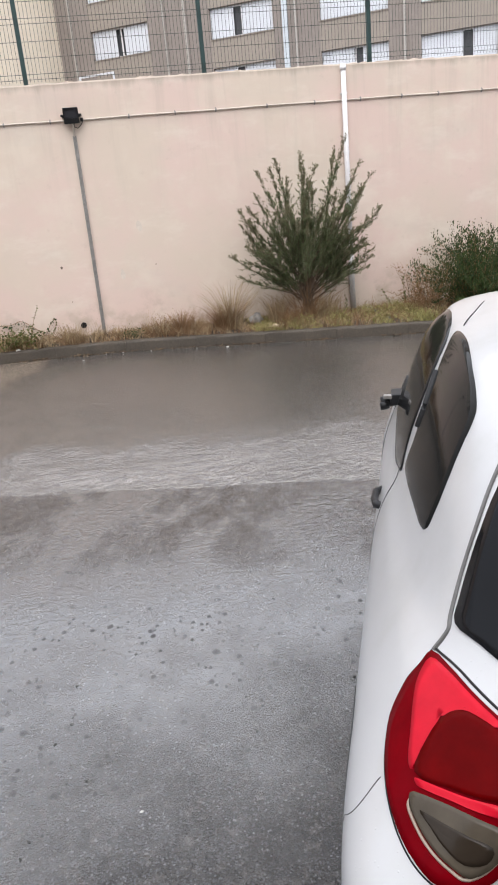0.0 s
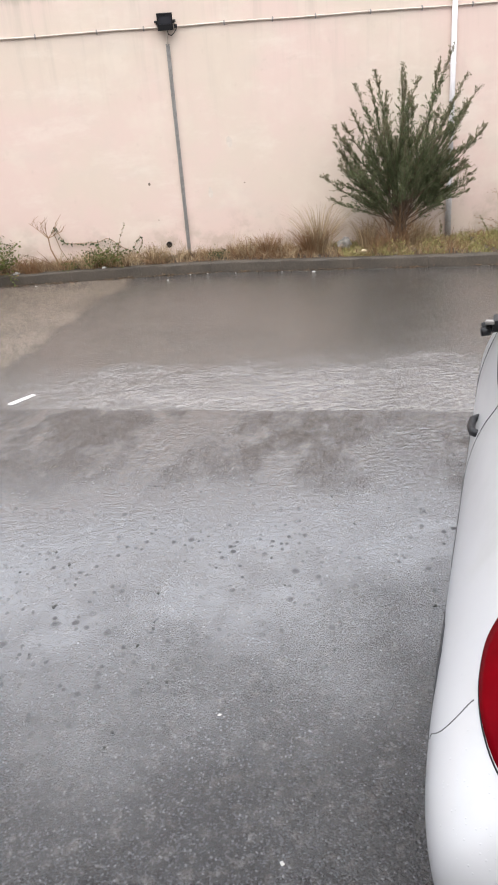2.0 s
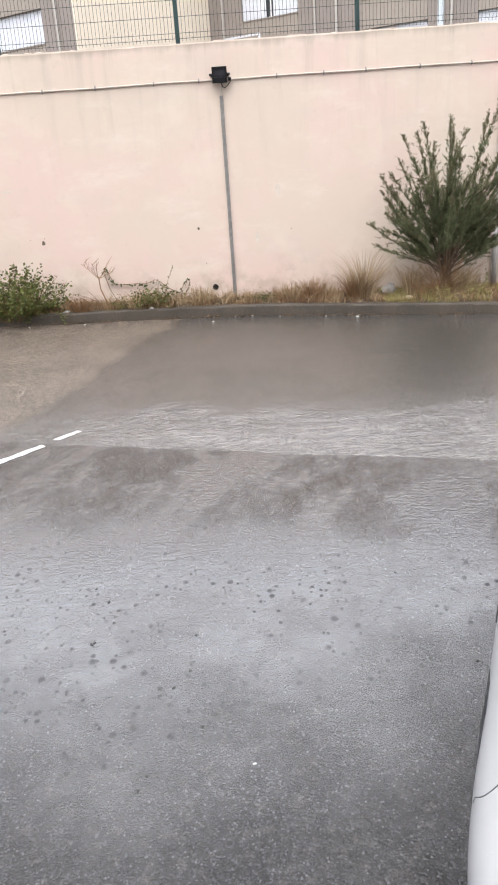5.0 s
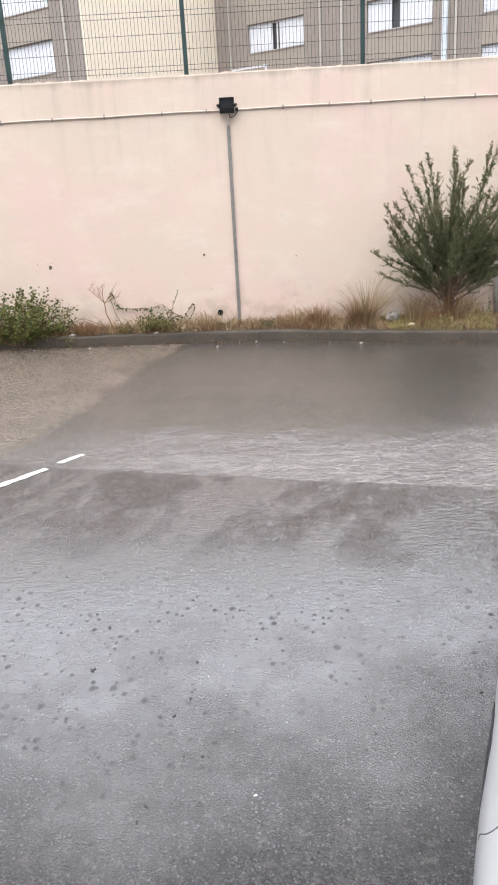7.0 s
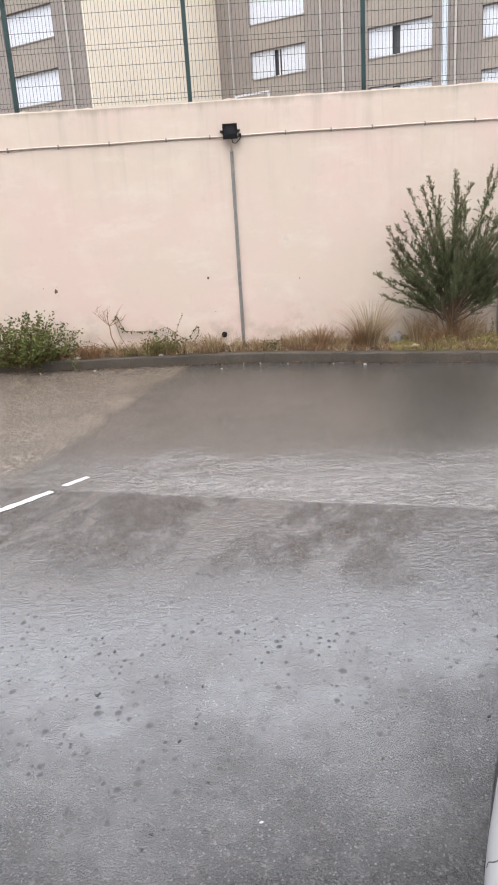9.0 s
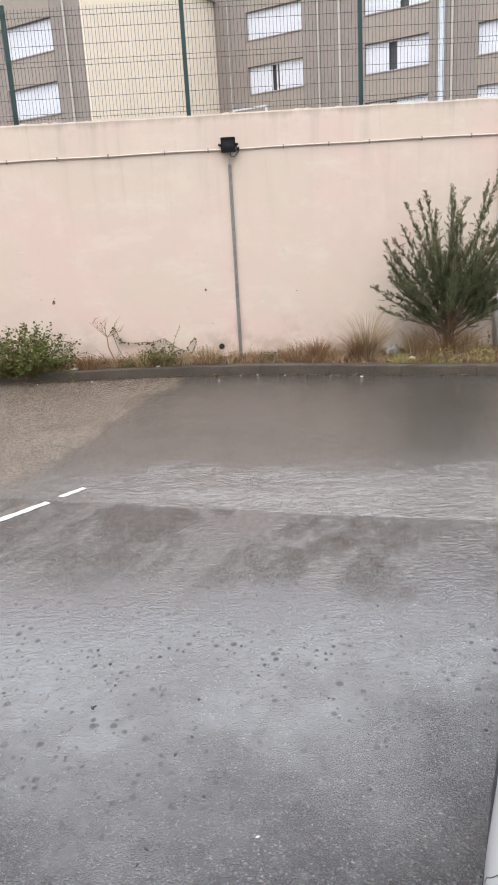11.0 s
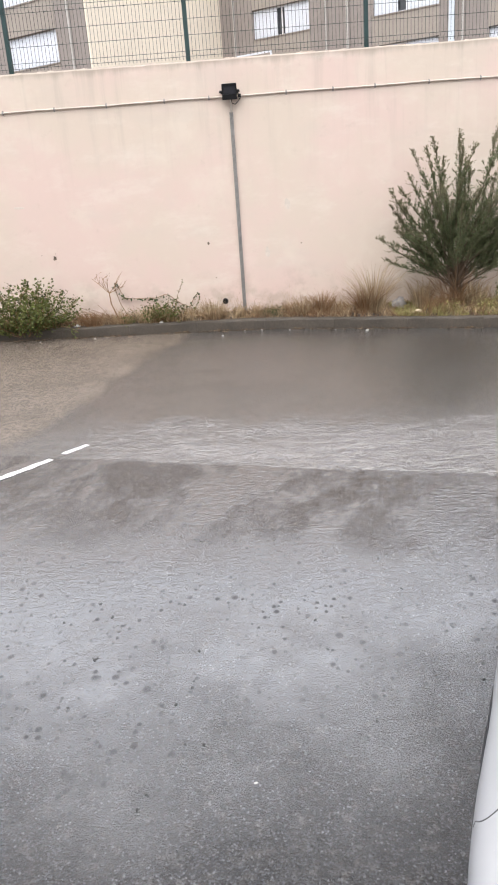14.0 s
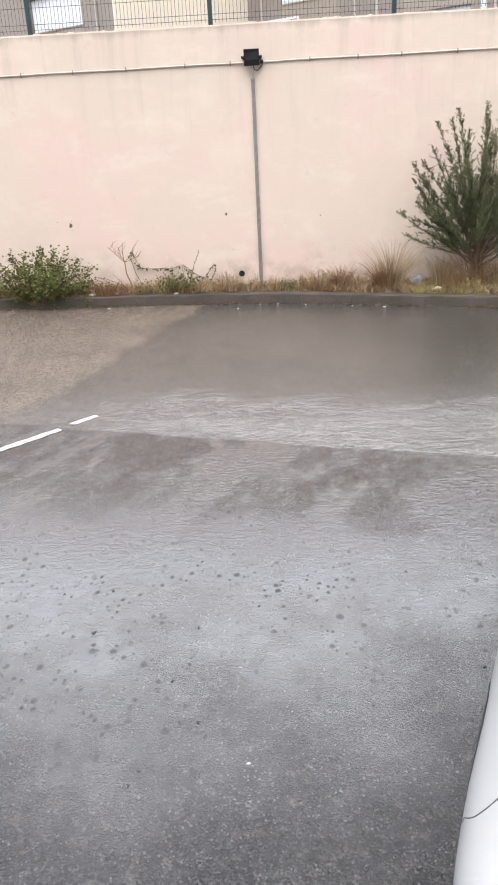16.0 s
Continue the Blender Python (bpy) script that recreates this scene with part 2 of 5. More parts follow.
def wall_render():
    """Cream render with a pink cast, patched, with rain stains from the top."""
    n = Nodes("cream_render")
    at = n.coord()
    split = n.tree.nodes.new("ShaderNodeSeparateXYZ")
    n.put(split.inputs[0], at)
    blotch = n.noise(0.55, 5.0, 0.6)
    soft = n.noise(1.7, 4.0, 0.6)
    run = n.noise(1.0, 4.0, 0.65, n.coord(5.0, 1.0, 0.35))
    base = n.mix(n.step(blotch, 0.38, 0.62), (0.545, 0.455, 0.375), (0.575, 0.442, 0.385))
    base = n.mix(n.math("MULTIPLY", n.step(soft, 0.48, 0.72), 0.5), base, (0.60, 0.525, 0.435))
    base = n.mix(n.math("MULTIPLY", n.step(n.noise(0.9, 5.0, 0.65, n.coord(1.0, 1.0, 2.2)), 0.5, 0.7), 0.35), base, (0.50, 0.43, 0.37))
    stain = n.math("MULTIPLY", n.step(run, 0.48, 0.72), n.step(split.outputs["Z"], 1.6, 3.7))
    base = n.mix(n.math("MULTIPLY", stain, 0.36), base, (0.36, 0.31, 0.255))
    grime = n.math("MULTIPLY", n.step(n.math("MULTIPLY_ADD", run, 0.25, split.outputs["Z"]), 3.80, 3.93), 0.75)
    base = n.mix(grime, base, (0.33, 0.28, 0.225))
    damp = n.math("MULTIPLY", n.step(n.noise(2.6, 5.0), 0.48, 0.68), n.math("SUBTRACT", 1.0, n.step(split.outputs["Z"], 0.45, 1.1)))
    base = n.mix(n.math("MULTIPLY", damp, 0.55), base, (0.34, 0.28, 0.215))
    swept = n.math("MULTIPLY", n.step(n.noise(1.0, 6.0, 0.7, n.coord(0.9, 1.0, 2.2)), 0.5, 0.72), 0.45)
    base = n.mix(swept, base, (0.63, 0.56, 0.48))
    scab = n.math("MULTIPLY", n.step(n.noise(4.5, 6.0, 0.7), 0.58, 0.74), 0.3)
    base = n.mix(scab, base, (0.42, 0.335, 0.275))
    fine = n.noise(90.0, 5.0, 0.7)
    base = n.mix(n.math("MULTIPLY", n.step(fine, 0.55, 0.8), 0.25), base, (0.42, 0.35, 0.30))
    n.set(Base_Color=base, Roughness=0.85)
    trowel = n.math("ADD", n.math("MULTIPLY", fine, 0.25), n.math("MULTIPLY", soft, 1.0))
    n.bump(trowel, 0.5, 0.012)
    return n.mat


def paint_white():
    """Car paint, wet with beads of rain."""
    n = Nodes("white_car_paint")
    cells = n.tree.nodes.new("ShaderNodeTexVoronoi")
    n.put(cells.inputs["Vector"], n.coord())
    cells.inputs["Scale"].default_value = 95.0
    size = n.tree.nodes.new("ShaderNodeSeparateColor")
    n.put(size.inputs[0], cells.outputs["Color"])
    bead = n.math("SUBTRACT", 1.0, n.step(cells.outputs["Distance"], 0.0, n.math("MULTIPLY", size.outputs[0], 0.35)))
    grime = n.noise(3.0, 5.0)
    n.set(Base_Color=n.mix(n.step(grime, 0.45, 0.8), (0.435, 0.435, 0.44), (0.385, 0.382, 0.375)), Roughness=0.32, Coat_Weight=0.6, Coat_Roughness=0.06)
    n.bump(n.math("MULTIPLY", bead, n.step(size.outputs[1], 0.6, 0.7)), 0.35, 0.002)
    return n.mat


def glossy(name, colour, rough, coat=0.0, vary=0.15, shine=0.5):
    n = Nodes(name)
    f = n.noise(9.0, 4.0)
    n.set(Base_Color=n.mix(f, tuple(c * (1 - vary) for c in colour), tuple(min(1, c * (1 + vary)) for c in colour)))
    n.set(Roughness=n.blend(f, rough * 0.7, rough * 1.3), Coat_Weight=coat, Coat_Roughness=0.03, Specular_IOR_Level=shine)
    return n.mat


ASPHALT, RENDER, PAINT = wet_asphalt(), wall_render(), paint_white()
CONCRETE = plain("kerb_concrete", (0.060, 0.048, 0.036), 0.7, 40, 0.35, 0.003)
SOIL = plain("verge_soil", (0.040, 0.028, 0.019), 0.95, 25, 0.4, 0.01)
GREEN = plain("green_coated_steel", (0.008, 0.032, 0.030), 0.45, 40, 0.15)
WIRE = plain("green_wire", (0.02, 0.032, 0.028), 0.5, 40, 0.2)
GALV = plain("grey_metal", (0.24, 0.225, 0.21), 0.5, 25, 0.25, 0.0005, 0.3)
PVC = plain("cream_plastic", (0.52, 0.45, 0.385), 0.5, 20, 0.12)
WHITE_PVC = plain("white_plastic", (0.66, 0.64, 0.64), 0.45, 20, 0.08)
BLACK = plain("black_plastic", (0.009, 0.009, 0.010), 0.45, 60, 0.25, shine=0.3)
RUBBER = plain("dark_rubber", (0.010, 0.010, 0.011), 0.7, 60, 0.2, shine=0.2)
LAMP_GLASS = glossy("smoked_lamp_glass", (0.03, 0.03, 0.035), 0.12)
TINTED = glossy("tinted_glass", (0.012, 0.012, 0.012), 0.05, shine=0.06)
LENS_SHADE = glossy("brown_lens_shade", (0.022, 0.016, 0.011), 0.15, 0.0, 0.6, shine=0.15)
REAR_GLASS = glossy("dark_rear_glass", (0.006, 0.0065, 0.008), 0.06, shine=0.12)
RED = glossy("red_lamp_plastic", (0.115, 0.0006, 0.003), 0.10, 0.0, 0.5, shine=0.02)
PINK = glossy("bright_red_reflector", (0.44, 0.007, 0.020), 0.12, 0.0, 0.35, shine=0.10)
DEEP = glossy("dark_red_lens", (0.085, 0.0006, 0.001), 0.06, 0.0, 0.6, shine=0.03)
CLEAR = glossy("clear_lamp_lens", (0.060, 0.049, 0.036), 0.1, 0.0, 0.7, shine=0.15)
RIM_PLASTIC = plain("pale_lamp_rim", (0.28, 0.22, 0.17), 0.3, 30, 0.2, 0.0002)
LINE = plain("worn_road_paint", (0.50, 0.48, 0.46), 0.45, 30, 0.2, 0.002)
PAPER = plain("white_scrap", (0.40, 0.385, 0.36), 0.7, 60, 0.15)
STONE = plain("pale_stone", (0.45, 0.36, 0.25), 0.8, 40, 0.3, 0.004)
PEBBLE = plain("dark_pebble", (0.03, 0.028, 0.026), 0.35, 60, 0.4, 0.002)
CHIP = plain("chipped_render", (0.10, 0.075, 0.055), 0.9, 60, 0.4, 0.003)
SEAM = plain("grey_seal", (0.10, 0.098, 0.095), 0.6, 40, 0.2)
PALE_METAL = plain("pale_grey_metal", (0.42, 0.40, 0.38), 0.5, 25, 0.15)
BARK = plain("shrub_bark", (0.11, 0.075, 0.05), 0.9, 60, 0.35, 0.003)
OLIVE = foliage("small_olive_leaves", (0.036, 0.054, 0.026), (0.185, 0.205, 0.100))
TIPS = foliage("brownish_shoot_leaves", (0.080, 0.082, 0.042), (0.23, 0.212, 0.125))
BRAMBLE = foliage("bramble_leaves", (0.020, 0.028, 0.008), (0.15, 0.165, 0.045))
DARK_LEAF = foliage("dark_green_leaves", (0.014, 0.026, 0.010), (0.062, 0.090, 0.026))
STRAW = foliage("dry_grass", (0.13, 0.085, 0.045), (0.55, 0.42, 0.26), 0.7)
GRASS = foliage("green_grass", (0.08, 0.08, 0.022), (0.44, 0.39, 0.16), 0.6)
RUSSET = foliage("dead_russet_stalks", (0.09, 0.045, 0.022), (0.34, 0.21, 0.115), 0.8)
WET_LITTER = foliage("wet_leaf_scraps", (0.03, 0.022, 0.015), (0.17, 0.115, 0.07), 0.5)
CLAD = plain("grey_brown_cladding", (0.235, 0.20, 0.178), 0.8, 4, 0.10, 0.004)
SPANDREL = plain("taupe_balcony_front", (0.275, 0.235, 0.20), 0.8, 4, 0.08, 0.004)
BEIGE = plain("yellowish_beige_render", (0.72, 0.63, 0.51), 0.85, 3, 0.06, 0.004)
SHUTTER = plain("white_roller_shutter", (0.60, 0.615, 0.655), 0.5, 6, 0.04)
GAP = plain("unlit_room_dark", (0.05, 0.05, 0.055), 0.5, 6, 0.2)
PALE_PIPE = plain("pale_downpipe", (0.38, 0.35, 0.32), 0.6, 6, 0.08)
BLUE_PIPE = plain("bluish_downpipe", (0.50, 0.54, 0.58), 0.5, 6, 0.08)


# ---- mesh helpers ----
def mesh_of(name, verts, faces, material, smooth=False):
    me = bpy.data.meshes.new(name)
    me.from_pydata([tuple(v) for v in verts], [], faces)
    me.materials.append(material)
    if smooth:
        me.polygons.foreach_set("use_smooth", [True] * len(me.polygons))
    me.update()
    return me


def part(name, bm, material, parent, label="", smooth=False):
    """Links a bmesh, or a tuple of verts and faces, as one mesh under its thing."""
    if isinstance(bm, tuple):
        me = mesh_of(name, bm[0], bm[1], material, smooth)
    else:
        me = bpy.data.meshes.new(name)
        bmesh.ops.recalc_face_normals(bm, faces=bm.faces)
        bm.to_mesh(me)
        bm.free()
        me.materials.append(material)
        if smooth:
            me.polygons.foreach_set("use_smooth", [True] * len(me.polygons))
    ob = new(name, me)
    if parent:
        ob.parent = parent
    return tagged(ob, label)


def thing(name, label, category, m=None, group="", kind=""):
    """An Empty that carries the parts of a thing."""
    ob = new(name)
    ob.empty_display_size = 0.1
    if m is not None:
        ob.matrix_basis = m
    return tagged(ob, label, category, group, kind)


def add_box(bm, x0, x1, y0, y1, z0, z1, bevel=0.0, m=None):
    made = bmesh.ops.create_cube(bm, size=1, matrix=Matrix.Translation(((x0 + x1) / 2, (y0 + y1) / 2, (z0 + z1) / 2)) @ Matrix.Diagonal((x1 - x0, y1 - y0, z1 - z0, 1)))
    vs = made["verts"]
    if bevel:
        es = {e for v in vs for e in v.link_edges}
        out = bmesh.ops.bevel(bm, geom=list(es), offset=bevel, segments=2, affect="EDGES", profile=0.7)
        vs = list({v for f in out["faces"] for v in f.verts} | {v for v in vs if v.is_valid})
    if m is not None:
        bmesh.ops.transform(bm, matrix=m, verts=vs)
    return bm


def box(x0, x1, y0, y1, z0, z1, bevel=0.0, m=None):
    return add_box(bmesh.new(), x0, x1, y0, y1, z0, z1, bevel, m)


def tube(points, radius, sides=8, taper=1.0):
    """Verts and faces of a tube along points; the radius runs to radius * taper."""
    pts = [Vector(p) for p in points]
    verts, faces = [], []
    for i, p in enumerate(pts):
        way = (pts[min(i + 1, len(pts) - 1)] - pts[max(i - 1, 0)]).normalized()
        side = way.cross(Vector((0, 0, 1)) if abs(way.z) < 0.9 else Vector((1, 0, 0))).normalized()
        up = side.cross(way)
        r = radius * (1 + (taper - 1) * i / max(len(pts) - 1, 1))
        for k in range(sides):
            a = 2 * math.pi * k / sides
            verts.append(p + side * (math.cos(a) * r) + up * (math.sin(a) * r))
    for i in range(len(pts) - 1):
        for k in range(sides):
            a, b = i * sides + k, i * sides + (k + 1) % sides
            faces.append((a, b, b + sides, a + sides))
    faces.append(tuple(range(sides))[::-1])
    faces.append(tuple(range(len(verts) - sides, len(verts))))
    return verts, faces


def join(lists):
    verts, faces = [], []
    for v, f in lists:
        base = len(verts)
        verts.extend(v)
        faces.extend(tuple(i + base for i in g) for g in f)
    return verts, faces


def disc_chip(rx, rz, seed, deep=0.004):
    """An uneven flat flake in the x-z plane, facing -y."""
    rng = random.Random(seed)
    verts = [Vector((0, -deep, 0))]
    k = 11
    for ring, y in ((0.7, -deep), (1.0, 0.0)):
        for i in range(k):
            a, w = 2 * math.pi * i / k, rng.uniform(0.75, 1.2) * ring
            verts.append(Vector((rx * w * math.cos(a), y, rz * w * math.sin(a))))
    faces = [(0, 1 + (i + 1) % k, 1 + i) for i in range(k)]
    faces += [(1 + i, 1 + (i + 1) % k, 1 + k + (i + 1) % k, 1 + k + i) for i in range(k)]
    return verts, faces


# ---- ground, kerb, verge ----
WALL_Y, WALL_TOP = 10.9, 3.80


def kerb_y(x):
    """The front foot of the kerb: along the wall, then bending towards the car park."""
    return 10.35 - 0.24 * (0.25 * math.log1p(math.exp(min((x + 0.1) / 0.25, 40))))


def ground_z(x, y):
    rise = min(max((y - 5.6) / 4.7, 0.0), 1.0)
    return rise * (0.10 - 0.02 * min(max(x, -7.0), 6.0))


def ground_sheet():
    def spread(low, high, stepsize, far):
        inner = list(np.arange(low, high + 1e-6, stepsize))
        outer = [1.5, 4, 9, 20, 45, 100, 220, 480, far]
        return [low - d for d in reversed(outer)] + inner + [high + d for d in outer]
    xs, ys = spread(-9, 9, 0.5, 1000), spread(-3, 11, 0.5, 1000)
    verts = [(x, y, ground_z(x, y) if y < 14 else 0.0) for y in ys for x in xs]
    w = len(xs)
    faces = [(j * w + i, j * w + i + 1, (j + 1) * w + i + 1, (j + 1) * w + i) for j in range(len(ys) - 1) for i in range(w - 1)]
    return new("ground", mesh_of("ground", verts, faces, ASPHALT, True))


tagged(ground_sheet(), "rain-wet grey asphalt car park with shallow puddles", "ground", kind="structure")


def kerb_stone(x0, x1, seed):
    """One kerb stone with rounded front arris and a worn face."""
    rng = random.Random(seed)
    profile = ((0.0, -0.12), (0.0, 0.125), (0.006, 0.142), (0.022, 0.150), (0.125, 0.152), (0.130, -0.12))
    verts, faces, k, rings = [], [], len(profile), 7
    for i in range(rings):
        x = x0 + (x1 - x0) * i / (rings - 1)
        y, z = kerb_y(x), ground_z(x, kerb_y(x))
        for a, b in profile:
            verts.append((x, y + a + rng.uniform(-0.003, 0.003), z + b + (rng.uniform(-0.004, 0.003) if b > 0 else 0)))
    for i in range(rings - 1):
        for a in range(k):
            b = (a + 1) % k
            faces.append((i * k + a, (i + 1) * k + a, (i + 1) * k + b, i * k + b))
    faces += [tuple(range(k)), tuple(range((rings - 1) * k, rings * k))[::-1]]
    return verts, faces


kerb = thing("kerb", "worn dark concrete kerb along the planted verge", "kerb", kind="structure")
x = -9.0
while x < 9.0:
    part("kerb_stone", kerb_stone(x + 0.001, x + 0.998, int(x * 10)), CONCRETE, kerb, smooth=False)
    x += 1.0


def verge_z(x, y):
    y0 = kerb_y(x) + 0.12
    f = min(max((y - y0) / max(WALL_Y - y0, 0.1), 0), 1)
    bump = noise.noise(Vector((x * 2.3, y * 2.3, 0))) * 0.03 * min(f * 6, 1)
    return ground_z(x, kerb_y(x)) + 0.135 + 0.06 * f + bump


def verge_soil():
    verts, faces, nx, ny = [], [], 240, 14
    for i in range(nx):
        x = -9 + 18 * i / (nx - 1)
        for j in range(ny):
            y0 = kerb_y(x) + 0.11
            y = y0 + (WALL_Y + 0.02 - y0) * j / (ny - 1)
            verts.append((x, y, verge_z(x, y)))
    for i in range(nx - 1):
        for j in range(ny - 1):
            a = i * ny + j
            faces.append((a, a + ny, a + ny + 1, a + 1))
    return new("verge", mesh_of("verge", verts, faces, SOIL, True))


tagged(verge_soil(), "narrow strip of brown soil between kerb and wall", "ground", kind="structure")


# ---- the retaining wall ----
def wall_block():
    """A long rendered wall with an uneven mortar top."""
    rng = random.Random(5)
    verts, faces, nx = [], [], 260
    ring = 6
    for i in range(nx):
        x = -30 + 60 * i / (nx - 1)
        dz = noise.noise(Vector((x * 1.7, 0, 3))) * 0.012 + noise.noise(Vector((x * 7, 0, 9))) * 0.008
        dy = noise.noise(Vector((x * 0.9, 4, 3))) * 0.004
        for y, z in ((0, -0.3), (dy, WALL_TOP - 0.02 + dz), (0.012, WALL_TOP + dz), (0.24, WALL_TOP + 0.01 + dz), (0.26, WALL_TOP - 0.01), (0.26, -0.3)):
            verts.append((x, WALL_Y + y, z))
    for i in range(nx - 1):
        for a in range(ring):
            b = (a + 1) % ring
            faces.append((i * ring + a, (i + 1) * ring + a, (i + 1) * ring + b, i * ring + b))
    faces += [tuple(range(ring)), tuple(range((nx - 1) * ring, nx * ring))[::-1]]
    return mesh_of("wall", verts, faces, RENDER)


wall = tagged(new("wall_north", wall_block()), "tall cream rendered retaining wall with faint pink patches and rain stains", "wall", kind="structure")
for x, z, rx, rz, seed in ((-3.08, 1.28, 0.026, 0.04, 1), (-3.27, 1.335, 0.009, 0.008, 8), (-3.06, 1.345, 0.008, 0.007, 9), (-0.755, 1.335, 0.018, 0.026, 2), (0.63, 1.25, 0.011, 0.009, 3), (-0.68, 0.83, 0.008, 0.008, 4)):
    part("chip", disc_chip(rx, rz, seed), CHIP, wall, "dark chip in the render").location = (x, WALL_Y + 0.001, z)
for x, z, rx, rz, seed in ((-3.5, 2.03, 0.09, 0.018, 12), (0.45, 1.82, 0.05, 0.07, 13), (0.12, 1.15, 0.035, 0.08, 14)):
    part("scuff", disc_chip(rx, rz, seed, 0.0015), PVC, wall, "faint scuff in the render").location = (x, WALL_Y - 0.0005, z)
rng = random.Random(77)
for k in range(26):
    x = rng.uniform(-4.5, 6.5)
    bm = bmesh.new()
    bmesh.ops.create_icosphere(bm, subdivisions=1, radius=1)
    for v in bm.verts:
        v.co = Vector((v.co.x * rng.uniform(0.05, 0.09), v.co.y * 0.04, v.co.z * rng.uniform(0.008, 0.016)))
    part("mortar_lump", bm, RENDER, wall).location = (x, WALL_Y + rng.uniform(0.04, 0.09), WALL_TOP + 0.004)


def drain_hole():
    ob = thing("drain_pipe_end", "dark round end of a drain pipe in the wall", "drain", Matrix.Translation((-0.57, WALL_Y, 0.465)))
    verts, faces = [], []
    for r, y in ((0.044, 0.0), (0.044, -0.012), (0.036, -0.012), (0.035, -0.002)):
        verts += [(r * math.cos(a), y, r * math.sin(a)) for a in (2 * math.pi * k / 20 for k in range(20))]
    for j in range(3):
        faces += [(j * 20 + k, j * 20 + (k + 1) % 20, j * 20 + 20 + (k + 1) % 20, j * 20 + 20 + k) for k in range(20)]
    part("rim", (verts, faces), RUBBER, ob, smooth=True)
    part("bore", ([(0.037 * math.cos(2 * math.pi * k / 20), -0.003, 0.037 * math.sin(2 * math.pi * k / 20)) for k in range(20)], [tuple(range(20))]), BLACK, ob)
    return ob


drain_hole()


# ---- fittings on the wall ----
def cable_conduit():
    ob = thing("cable_conduit", "thin cream plastic cable conduit clipped along the wall", "conduit", Matrix.Translation((0, WALL_Y - 0.016, 3.313)))
    pts = [(-9 + 0.5 * i, 0, 0.004 * math.sin(i * 1.7)) for i in range(37)]
    part("conduit_pipe", tube(pts, 0.0115, 10), PVC, ob, smooth=True)
    clip = box(-0.011, 0.011, -0.018, 0.016, -0.018, 0.018, 0.005)
    add_box(clip, -0.008, 0.008, 0.004, 0.016, -0.034, 0.030, 0.003)
    first = None
    for x in (-7.6, -6.4, -5.3, -4.4, -3.5, -2.77, -2.03, -1.21, -0.58, 0.51, 1.17, 1.76, 2.52, 3.24, 3.95, 4.6, 5.19, 5.9, 6.8):
        if first is None:
            first = part("clip", clip, GALV, ob)
        else:
            o = new("clip", first.data)
            o.parent = ob
        (first if x == -7.6 else o).location = (x, 0, 0)


cable_conduit()


def floodlight():
    """A small black floodlight on a stirrup, tilted down, over its conduit."""
    ob = thing("floodlight", "small black floodlight on a bracket tilted down from the wall", "floodlight", Matrix.Translation((-0.285, WALL_Y, 3.365)))
    tilt = pose(0, -0.115, 0, 14, 0, 0)
    head = part("housing", box(-0.102, 0.102, -0.028, 0.03, -0.098, 0.098, 0.012, tilt), BLACK, ob)
    rim = bmesh.new()
    for a in ((-0.104, 0.104, -0.044, -0.024, 0.078, 0.102), (-0.104, 0.104, -0.044, -0.024, -0.102, -0.03), (-0.104, -0.084, -0.044, -0.024, -0.03, 0.078), (0.084, 0.104, -0.044, -0.024, -0.03, 0.078)):
        add_box(rim, *a, 0.003, tilt)
    part("front_frame", rim, BLACK, head)
    part("lens", box(-0.084, 0.084, -0.034, -0.027, -0.03, 0.078, 0.0, tilt), LAMP_GLASS, head, "smoked grey glass front")
    for i in range(7):
        x = -0.075 + 0.025 * i
        part("cooling_fin", box(x - 0.003, x + 0.003, 0.03, 0.052, -0.08, 0.08, 0, tilt), BLACK, head)
    arm = bmesh.new()
    add_box(arm, -0.128, -0.120, -0.135, -0.012, -0.016, 0.016, 0.003)
    add_box(arm, 0.120, 0.128, -0.135, -0.012, -0.016, 0.016, 0.003)
    add_box(arm, -0.128, 0.128, -0.014, 0.0, -0.018, 0.018, 0.003)
    part("bracket", arm, BLACK, ob)
    for s in (-1, 1):
        part("knob", tube([(s * 0.10, -0.115, 0), (s * 0.143, -0.115, 0)], 0.016, 10), BLACK, ob)
    part("cable", tube([(0.02, -0.09, -0.095), (0.03, -0.07, -0.15), (0.07, -0.06, -0.165), (0.11, -0.045, -0.13), (0.145, -0.03, -0.085), (0.15, -0.022, -0.05)], 0.006, 8), BLACK, ob, smooth=True)
    part("junction_box", box(0.115, 0.158, -0.036, 0.0, -0.075, -0.03, 0.006), BLACK, ob)


floodlight()


def down_conduit():
    ob = thing("cable_riser", "grey metal cable channel running down the wall from the floodlight", "conduit", Matrix.Translation((-0.28, WALL_Y, 0)))
    part("upper_tube", tube([(0.0, -0.012, 3.09), (0.0, -0.012, 3.30)], 0.012, 10), PVC, ob, "short cream tube", smooth=True)
    body = box(-0.026, 0.026, -0.008, 0.0, 0.24, 3.11)
    for x in (-0.014, 0.014):
        add_box(body, x - 0.0115, x + 0.0115, -0.026, -0.006, 0.24, 3.105, 0.006)
    part("channel", body, GALV, ob)


down_conduit()


